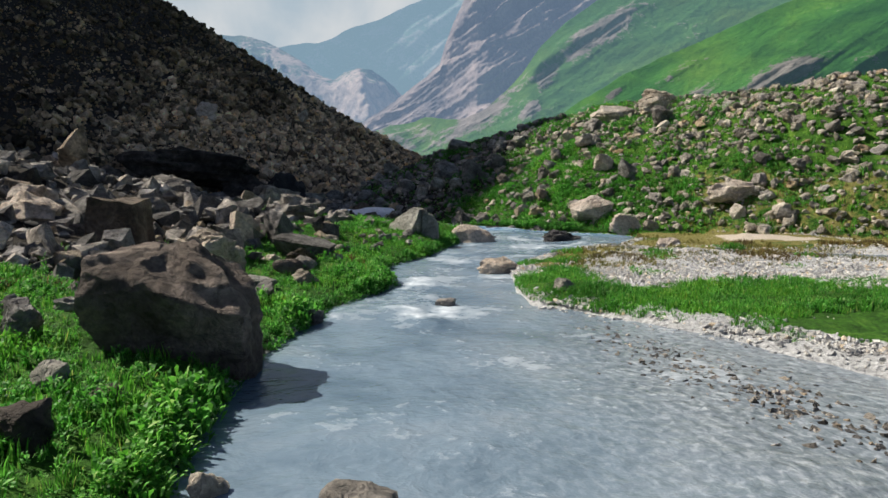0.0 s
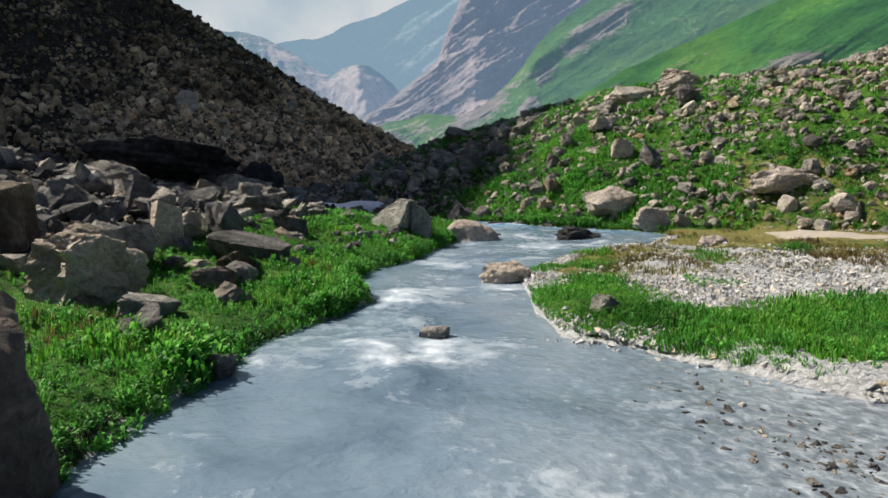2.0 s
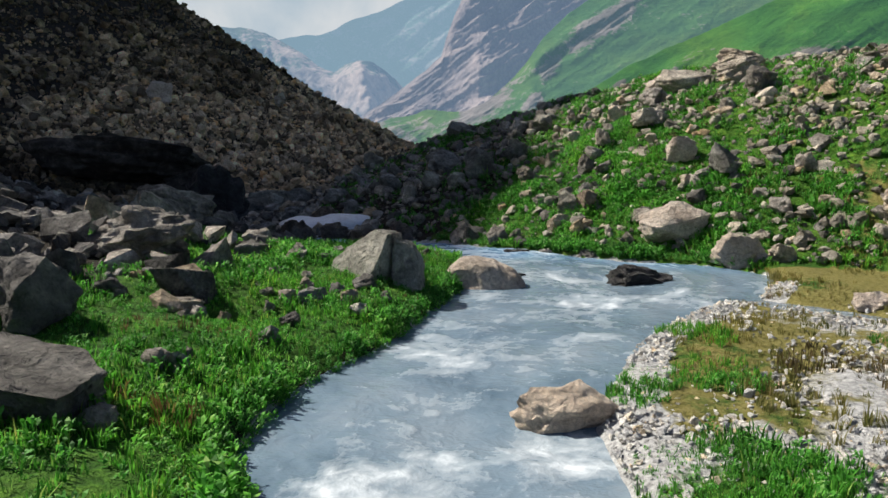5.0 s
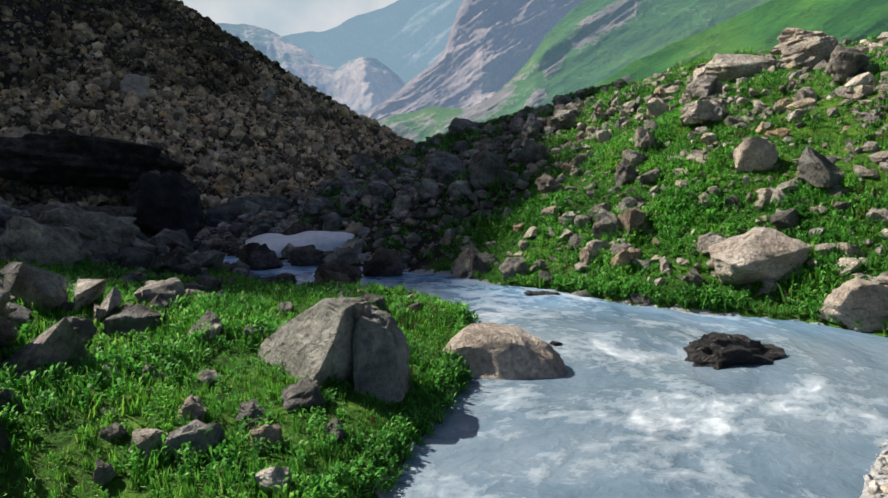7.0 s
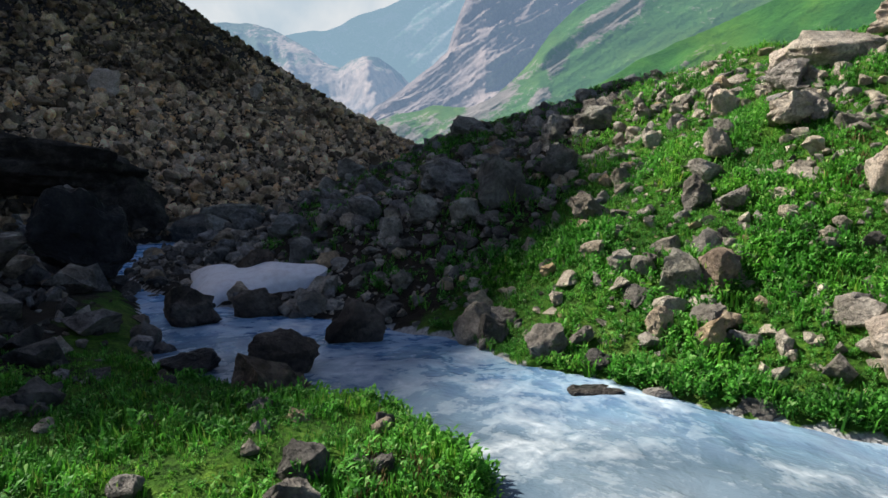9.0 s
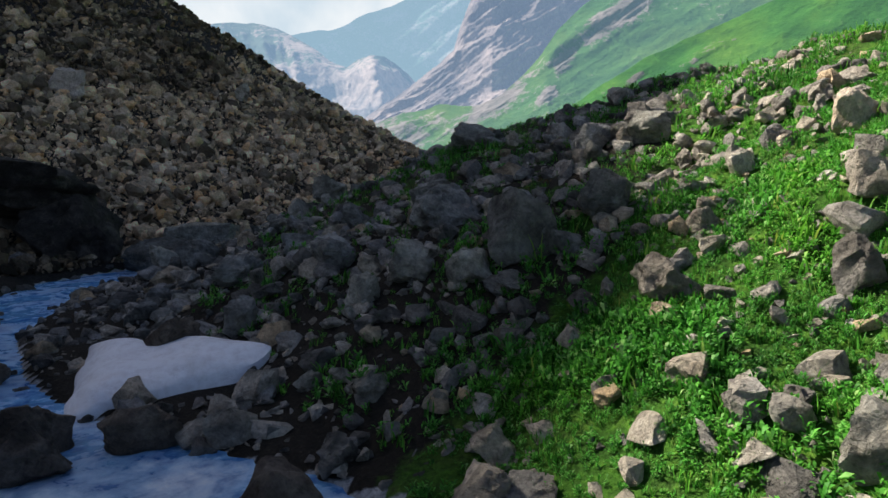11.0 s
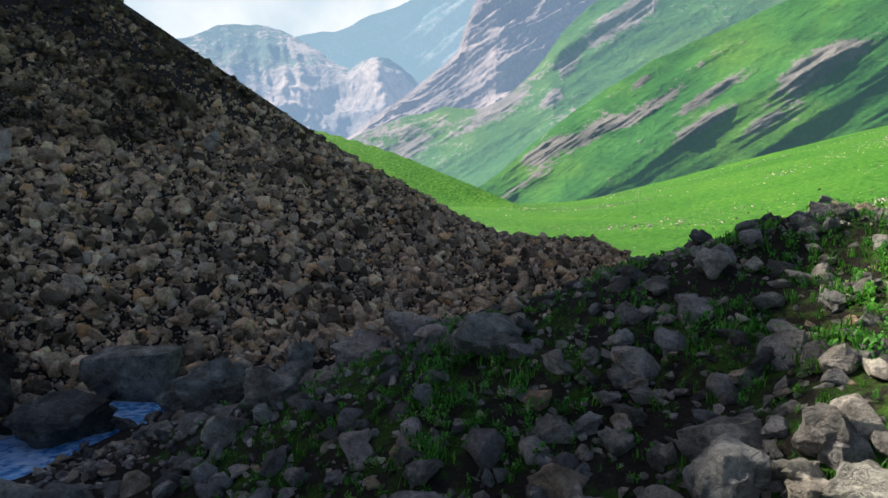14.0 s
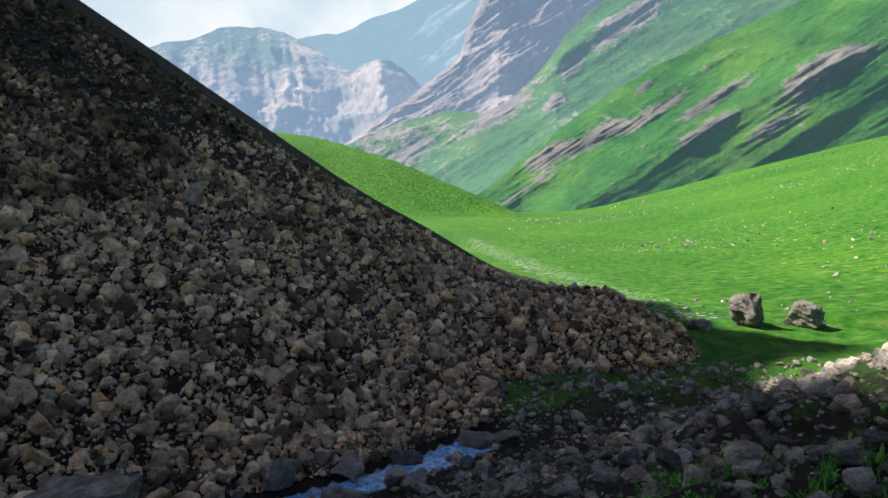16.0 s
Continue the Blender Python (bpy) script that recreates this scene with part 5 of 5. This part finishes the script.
strewn("moraine_boulder", "grey angular boulder in the moraine's shade", SHADE, ROCK_GREY, 460, (-8, 9, 29, 47), shaded_hill, 0.2, 0.58, 1)
strewn("hill_boulder", "tan weathered boulder on the grassy hill", HILL, ROCK_TAN, 300, (1, 15, 22, 36), lit_hill, 0.22, 0.55, 2)
strewn("river_rock", "wet dark grey rock at the stream's edge", IN_WATER, ROCK_WET, 700, (-13, 7, 23.5, 52), water_edge, 0.25, 0.6, 3)
strewn("rock_block", "dark grey angular block in the boulder field", BANK, ROCK_SLATE, 520, (-16, -3, 8, 25), field, 0.2, 0.7, 4, 0.03)
# past y = 25 the darker rock colour stands in for the bank's shade
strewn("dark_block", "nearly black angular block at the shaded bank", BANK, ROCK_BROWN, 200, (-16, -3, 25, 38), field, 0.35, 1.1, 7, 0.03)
strewn("stone", "small grey stone half hidden in the bank's grass", "stones in the bank's grass", ROCK_SLATE, 420, (-6.5, 0, 5, 25), lambda x, y, z, wet, scree, d, bank, ls, r: ls & ~wet & (bank > 0.5) & (bank < 4.6) & (r.uniform(0, 1, len(x)) < np.where(y > 17, 0.6, 0.18)), 0.16, 0.42, 6)
strewn("stream_boulder", "brown boulder beside the upper stream", "boulders at the upper stream", ROCK_TAN, 60, (-12, 3, 44, 58), lambda x, y, z, wet, scree, d, bank, ls, r: bank < 0.9, 0.7, 1.5, 5)


# ---- snow patch ----
def snow_patch():
    """A left-over bank of old snow, thick, with a bitten edge."""
    rim = [(-6.1, 33.3), (-5.2, 33.15), (-4.75, 32.75), (-4.3, 32.9), (-3.3, 32.75), (-2.6, 32.45), (-2.45, 32.0), (-3.0, 31.5), (-3.7, 31.25), (-4.3, 30.85), (-4.75, 30.55),
           (-5.1, 30.9), (-5.25, 31.5), (-5.6, 32.0), (-5.75, 32.6)]
    ring = resample(rim + rim[:1], 0)
    cx, cy = -4.35, 31.95
    bm = bmesh.new()
    rows = []
    for r in (0.0, 0.25, 0.5, 0.7, 0.85, 0.95, 1.0, 1.0):
        out = []
        for x, y in ring[:-1]:
            px, py = cx + (x - cx) * r, cy + (y - cy) * r
            z = 1.45 + 0.11 * (px + 4.3) + 0.16 * (py - 32) + 0.03 * math.sin(5 * px + 2 * py) + 0.02 * math.sin(11 * py) - 0.26 * r ** 5
            out.append(bm.verts.new((px, py, z - (0.7 if len(rows) == 7 else 0))))
        rows.append(out)
    for a, b in zip(rows, rows[1:]):
        for j in range(len(a)):
            k = (j + 1) % len(a)
            bm.faces.new((a[j], b[j], b[k], a[k]))
    bmesh.ops.remove_doubles(bm, verts=bm.verts, dist=1e-4)
    me = bpy.data.meshes.new("snow_patch")
    bm.to_mesh(me)
    bm.free()
    me.polygons.foreach_set("use_smooth", np.ones(len(me.polygons), bool))
    me.set_sharp_from_angle(angle=radians(50))
    me.materials.append(SNOW)
    return tagged(new("snow_patch", me), "patch of old dirty snow above the stream", "snow patch")


snow_patch()
boulder("dark slab melting out of the snow", -4.3, 32.6, 0.95, 0.5, 0.34, 20, ROCK_BROWN, 0.3, 0.5, (0, -12), base=1.5, group=SHADE)


# ---- mountains and clouds ----
def mountainside(name, label, mat, az, top, low, dist, columns, rows, seed, size, gully, ribs, lean, rocky):
    """A mountainside round the valley's head, seen as a rising sheet with a back slope.
    az: degrees right of straight ahead; top: rise of the line of sight to the crest; low: rise at its foot;
    dist(a, rise): how far off it lies; size, gully, ribs: grain and depth of the relief; lean: slant of the ribs."""
    a = np.linspace(az[0], az[-1], columns)
    crest = np.interp(a, az, top) + 0.0022 * fractal(a, 0 * a, 1.6, 4, seed + 5)
    A, V = np.meshgrid(a, np.linspace(0, 1, rows), indexing="ij")
    rise = low + (crest[:, None] - low) * V
    D = dist(A, rise)
    L, T = np.radians(A) * D.mean(), rise * D.mean() * 1.5
    n = ridged(L - lean * T, T * 0.30, size, 5, seed, 0.5) + 0.5 * fractal(L, T, size * 1.7, 4, seed + 9)
    mask = np.clip(rocky(A, rise, n), 0, 1)
    crags = ridged(L - lean * T, T * 0.45, size * 0.33, 5, seed + 3, 0.6)
    ends = np.clip((1 - V) * 9, 0.06, 1)
    push = (gully * n + ribs * mask * crags) * ends
    d = D - push
    x, y, z = np.sin(np.radians(A)) * d, 32.5 + np.cos(np.radians(A)) * d, 11 + rise * D + 0.25 * push
    back = [(x[:, -1] * k, 32.5 + (y[:, -1] - 32.5) * k, z[:, -1] - drop * D[:, -1]) for k, drop in ((1.03, 0.008), (1.12, 0.07), (1.3, 0.25))]
    x, y, z = [np.column_stack([m] + [q[k] for q in back]) for k, m in enumerate((x, y, z))]
    ob = mesh_object(name, np.stack([x, y, z], 2).reshape(-1, 3), grid_faces(columns, rows + 3), mat, True)
    set_attribute(ob, "rocky", np.column_stack([mask] + [mask[:, -1]] * 3).ravel())
    return tagged(ob, label, "mountain", kind="structure")


def spots(a, rise, places):
    """Shares of bare rock round given headings and rises: (heading, rise, half width, half height)."""
    return sum(np.exp(-((a - pa) / wa) ** 2 - ((rise - pr - 0.010 * (a - pa)) / wr) ** 2) for pa, pr, wa, wr in places)


def band(a):
    """The edge of a shoulder that climbs away from the valley; the steep side under it, turned from the sun, is shaped
    to stand in for a cloud's shadow.
    """
    return np.interp(a, [5, 9, 11.9, 15, 18.4, 22.5, 26.5, 29, 32.5, 37, 50], [-0.08, -0.03, 0.006, 0.035, 0.063, 0.104, 0.148, 0.168, 0.193, 0.22, 0.28])


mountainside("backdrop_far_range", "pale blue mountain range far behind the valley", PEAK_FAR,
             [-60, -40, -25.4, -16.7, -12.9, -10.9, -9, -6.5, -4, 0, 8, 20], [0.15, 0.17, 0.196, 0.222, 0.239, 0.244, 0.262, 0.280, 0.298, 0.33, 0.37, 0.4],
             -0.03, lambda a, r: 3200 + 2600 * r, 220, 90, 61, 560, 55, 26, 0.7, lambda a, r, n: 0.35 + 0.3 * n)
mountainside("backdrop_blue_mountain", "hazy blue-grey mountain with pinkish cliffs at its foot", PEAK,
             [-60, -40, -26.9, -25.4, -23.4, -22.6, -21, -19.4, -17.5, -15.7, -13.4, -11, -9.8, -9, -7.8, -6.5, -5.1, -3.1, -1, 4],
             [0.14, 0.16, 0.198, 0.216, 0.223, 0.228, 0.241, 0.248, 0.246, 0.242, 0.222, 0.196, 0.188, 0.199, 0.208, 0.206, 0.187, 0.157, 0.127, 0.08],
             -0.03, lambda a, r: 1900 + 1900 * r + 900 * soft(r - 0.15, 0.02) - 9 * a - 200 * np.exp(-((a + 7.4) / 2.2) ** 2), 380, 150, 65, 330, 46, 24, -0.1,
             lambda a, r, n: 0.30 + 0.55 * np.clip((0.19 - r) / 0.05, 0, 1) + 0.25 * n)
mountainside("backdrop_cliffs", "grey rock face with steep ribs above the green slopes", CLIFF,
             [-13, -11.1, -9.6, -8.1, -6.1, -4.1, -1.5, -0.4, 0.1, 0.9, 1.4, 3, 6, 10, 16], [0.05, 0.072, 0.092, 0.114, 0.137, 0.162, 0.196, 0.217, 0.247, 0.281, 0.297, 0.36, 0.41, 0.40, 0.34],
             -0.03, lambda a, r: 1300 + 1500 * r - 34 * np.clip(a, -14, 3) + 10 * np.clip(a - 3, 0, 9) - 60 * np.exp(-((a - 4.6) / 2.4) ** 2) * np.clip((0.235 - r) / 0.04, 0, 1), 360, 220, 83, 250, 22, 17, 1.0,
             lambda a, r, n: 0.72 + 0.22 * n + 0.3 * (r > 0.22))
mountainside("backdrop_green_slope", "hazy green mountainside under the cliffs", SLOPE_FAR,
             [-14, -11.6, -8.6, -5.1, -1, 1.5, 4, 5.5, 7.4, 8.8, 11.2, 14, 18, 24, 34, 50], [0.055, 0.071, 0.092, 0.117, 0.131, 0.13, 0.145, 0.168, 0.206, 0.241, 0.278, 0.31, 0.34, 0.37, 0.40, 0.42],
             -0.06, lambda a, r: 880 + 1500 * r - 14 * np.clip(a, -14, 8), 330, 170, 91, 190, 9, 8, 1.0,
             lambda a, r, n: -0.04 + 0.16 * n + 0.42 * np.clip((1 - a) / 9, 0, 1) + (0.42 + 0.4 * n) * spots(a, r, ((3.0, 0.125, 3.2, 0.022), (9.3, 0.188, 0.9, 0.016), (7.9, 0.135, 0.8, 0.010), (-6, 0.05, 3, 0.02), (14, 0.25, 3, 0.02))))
mountainside("backdrop_green_mountain", "green mountainside with rock outcrops and a shoulder shaped for cloud shadow", SLOPE,
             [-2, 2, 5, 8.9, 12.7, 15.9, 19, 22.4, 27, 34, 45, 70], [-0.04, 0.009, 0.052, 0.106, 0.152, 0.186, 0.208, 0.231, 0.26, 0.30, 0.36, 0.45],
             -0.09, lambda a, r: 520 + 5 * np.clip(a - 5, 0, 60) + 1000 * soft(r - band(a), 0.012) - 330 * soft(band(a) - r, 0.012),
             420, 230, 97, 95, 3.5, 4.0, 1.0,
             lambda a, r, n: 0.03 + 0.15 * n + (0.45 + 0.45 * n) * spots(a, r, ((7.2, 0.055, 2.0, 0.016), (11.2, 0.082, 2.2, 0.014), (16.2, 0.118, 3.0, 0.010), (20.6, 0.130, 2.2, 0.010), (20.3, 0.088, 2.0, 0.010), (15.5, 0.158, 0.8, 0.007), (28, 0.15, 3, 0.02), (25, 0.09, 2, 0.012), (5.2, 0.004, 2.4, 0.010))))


def cloud_bank():
    """Pale cloud far behind the range."""
    m, n, l, b = material("pale_cloud", 1.0)
    co = n.new("ShaderNodeNewGeometry").outputs["Position"]
    f = noise_tex(n, l, co, 0.0011, 6, 0.55, 0.3)
    n.remove(b)
    e = n.new("ShaderNodeEmission")
    l.new(ramp(n, l, f, [(0.35, (0.52, 0.63, 0.72)), (0.62, (0.80, 0.83, 0.85))]), e.inputs[0])
    e.inputs[1].default_value = 0.58
    l.new(e.outputs[0], n["Material Output"].inputs[0])
    a = np.radians(np.linspace(-75, 75, 61))
    A, H = np.meshgrid(a, np.linspace(-100, 1750, 20), indexing="ij")
    ob = mesh_object("backdrop_clouds", np.stack([4200 * np.sin(A), 4200 * np.cos(A), H], 2).reshape(-1, 3), grid_faces(61, 20), m, True)
    return tagged(ob, "pale hazy clouds behind the mountains", "sky", kind="structure")


cloud_bank()


# ---- stones in the far meadow ----
def far_meadow(x, y, z, wet, scree, d, bank, ls, r):
    return (scree < 0.5) & (r.uniform(0, 1, len(x)) < np.clip(0.15 + 0.9 * fractal(x, y, 25, 3, 55), 0.02, 1))


pos = place(rng, 17000, 12, 190, 80, 335, far_meadow)
sz = sizes(rng, len(pos), 0.15, 0.9, 3.0)
tagged(scatter("meadow_stones", CHIPS, pos, sz, rng, STONES, 0.3), "pale stones strewn over the far meadow", "stones", kind="stuff")


# ---- grass and herbs ----
def tuft(seed, blades, tall, spread, wide):
    """A tuft of bent blades, about one unit high."""
    r = random.Random(seed)
    vs, fs = [], []
    for _ in range(blades):
        a, b = r.uniform(0, 6.283), r.uniform(0, 6.283)
        x, y = spread * r.uniform(0, 0.5) * math.cos(b), spread * r.uniform(0, 0.5) * math.sin(b)
        h, lean, w = tall * r.uniform(0.55, 1.0), r.uniform(0.1, 0.55), wide * r.uniform(0.7, 1.2)
        dx, dy, sx, sy = math.cos(a) * lean, math.sin(a) * lean, -math.sin(a) * w, math.cos(a) * w
        k = len(vs)
        vs += [(x - sx, y - sy, -0.1), (x + sx, y + sy, -0.1), (x + dx * 0.4 * h - sx * 0.8, y + dy * 0.4 * h - sy * 0.8, 0.6 * h), (x + dx * 0.4 * h + sx * 0.8, y + dy * 0.4 * h + sy * 0.8, 0.6 * h), (x + dx * h, y + dy * h, h)]
        fs += [(k, k + 1, k + 3), (k, k + 3, k + 2), (k + 2, k + 3, k + 4)]
    return np.array(vs, np.float32), np.array(fs, np.int32)


def herb(seed, leaves):
    """A low plant with broad leaves on several levels."""
    r = random.Random(seed)
    vs, fs = [], []
    for _ in range(leaves):
        a, h = r.uniform(0, 6.283), r.uniform(0.1, 0.75)
        ln, w, up = r.uniform(0.2, 0.42), r.uniform(0.05, 0.105), r.uniform(0.0, 0.6)
        ox, oy = r.uniform(-0.25, 0.25), r.uniform(-0.25, 0.25)
        c, s = math.cos(a), math.sin(a)
        k = len(vs)
        vs += [(ox, oy, h), (ox + c * ln * 0.5 - s * w, oy + s * ln * 0.5 + c * w, h + up * 0.6), (ox + c * ln * 0.5 + s * w, oy + s * ln * 0.5 - c * w, h + up * 0.6), (ox + c * ln, oy + s * ln, h + up * 0.75)]
        fs += [(k, k + 2, k + 1), (k + 1, k + 2, k + 3)]
    return np.array(vs, np.float32), np.array(fs, np.int32)


TUFTS = [tuft(900 + k, 9, 1.0, 0.9, 0.05) for k in range(6)]
HERBS = [herb(950 + k, 19) for k in range(6)]
UP = (0.85, 1.2, 0.7, 1.25)


def clumpy(x, y, seed):
    return fractal(x, y, 1.1, 2, seed)


def left_grass(x, y, z, wet, scree, d, bank, ls, r):
    rim = np.where(y > 24.8, 0.0, np.where((y > 9) & (y < 20), 2.6, 4.4))
    thick = np.clip(1.05 - np.clip(bank - rim, 0, 9) / 1.8 + 0.45 * clumpy(x, y, 21), 0, 1)
    return ls & ~wet & (scree < 0.3) & (bank > 0.02) & (r.uniform(0, 1, len(x)) < thick)


def bar_grass(x, y, z, wet, scree, d, bank, ls, r):
    g = np.clip(1.35 - np.hypot((x - 5.9) / 4.4, (y - 10.3 - 0.12 * (x - 4.9)) / 1.2), 0, 1) + np.clip(1.35 - np.hypot((x - 2.25) / 0.85, (y - 12.4) / 1.5), 0, 1)
    return ~ls & ~wet & (d <= 0) & ~brooky(x, y) & (r.uniform(0, 1, len(x)) < g * 2 + 0.5 * (clumpy(x, y, 3) > 0.45) * (x < 9))


def olive_grass(x, y, z, wet, scree, d, bank, ls, r):
    return ~sandy(x, y, 1.1) & ~brooky(x, y) & (y < 23) & ~ls & ~wet & (d < 2.5) & (y > 14) & (r.uniform(0, 1, len(x)) < np.clip(0.35 + 0.9 * clumpy(x, y, 33), 0, 1))


def hill_grass(x, y, z, wet, scree, d, bank, ls, r):
    lit = 1 - np.clip((y - 30.5 - 1.0 * np.clip(x, -6, 9)) / 3, 0, 0.6)
    bare = (y > 28.6 + np.clip(x, -6, 9)) & (y < 37) & (r.uniform(0, 1, len(x)) < 0.6)
    return ~bare & (((d > 0.02) | (~ls & (y > 22.6) & (y < 28.5))) & (scree < 0.3) & ~wet & ~sandy(x, y) & ~snowy(x, y) & (r.uniform(0, 1, len(x)) < np.clip(0.85 + 0.6 * clumpy(x, y, 29), 0.45, 1) * lit))


def plants(name, label, kinds, mat, count, area, keep, lo, hi):
    pos = place(rng, count, *area, keep)
    size = rng.uniform(lo, hi, len(pos)) * np.clip(1.0 + 0.75 * fractal(pos[:, 0], pos[:, 1], 0.9, 2, 47), 0.7, 1.5)
    return tagged(scatter(name, kinds, pos, size, rng, mat, 0.12, UP), label, "grass", kind="stuff")


plants("bank_grass", "bright green grass along the stream bank", TUFTS, GRASS, 30000, (-9, 1, 1.5, 26), left_grass, 0.06, 0.14)
plants("bank_herbs", "broad-leaved green herbs on the stream bank", HERBS, HERB, 14000, (-8, 1, 2.5, 26), left_grass, 0.07, 0.15)
plants("bank_edge_herbs", "herbs and moss hanging over the stream bank", HERBS, HERB, 26000, (-3, 1.2, 2.5, 25.5), lambda x, y, z, wet, scree, d, bank, ls, r: ls & (bank < 0.22) & (~wet | (bank < 0.06)), 0.10, 0.20)
plants("bank_shrubs", "brown dry tufts in the bank's grass", TUFTS, SHRUB, 6000, (-7, 1, 3, 25), lambda x, y, *a: left_grass(x, y, *a) & (clumpy(x, y, 87) > 0.72), 0.08, 0.17)
plants("bar_grass", "tall green grass on the gravel bar", TUFTS, GRASS, 32000, (1, 12, 7, 18), bar_grass, 0.06, 0.12)
plants("bar_herbs", "low green herbs on the gravel bar", HERBS, HERB, 9000, (1, 10, 8, 16), bar_grass, 0.05, 0.10)
plants("dry_grass", "olive and brown dry grass", TUFTS, DRY, 11000, (3, 18, 14, 25), olive_grass, 0.05, 0.11)
plants("brown_shrubs", "low brown heather on the gravel bar", TUFTS, SHRUB, 5200, (3.2, 15, 14.5, 20.5), lambda x, y, z, wet, scree, d, bank, ls, r: ~ls & ~wet & (d <= 0) & (clumpy(x, y, 61) > 0.28) & ~sandy(x, y, 1.3), 0.07, 0.14)
plants("hill_herbs", "green herbs between stones on the moraine hill", HERBS, HERB, 24000, (-5, 13, 21, 44), hill_grass, 0.09, 0.20)
plants("foot_herbs", "fresh green herbs at the foot of the hill", HERBS, HERB, 14000, (0, 8, 23.5, 34), hill_grass, 0.08, 0.18)
plants("hill_grass", "green grass on the moraine hill", TUFTS, GRASS, 15000, (-4, 20, 18, 42), hill_grass, 0.10, 0.24)
plants("hill_shrubs", "small brown-red heather tufts on the moraine hill", TUFTS, SHRUB, 5000, (1, 14, 21, 36), lambda x, y, z, wet, scree, d, bank, ls, r: (d > 0.02) & (clumpy(x, y, 71) > 0.62), 0.10, 0.2)
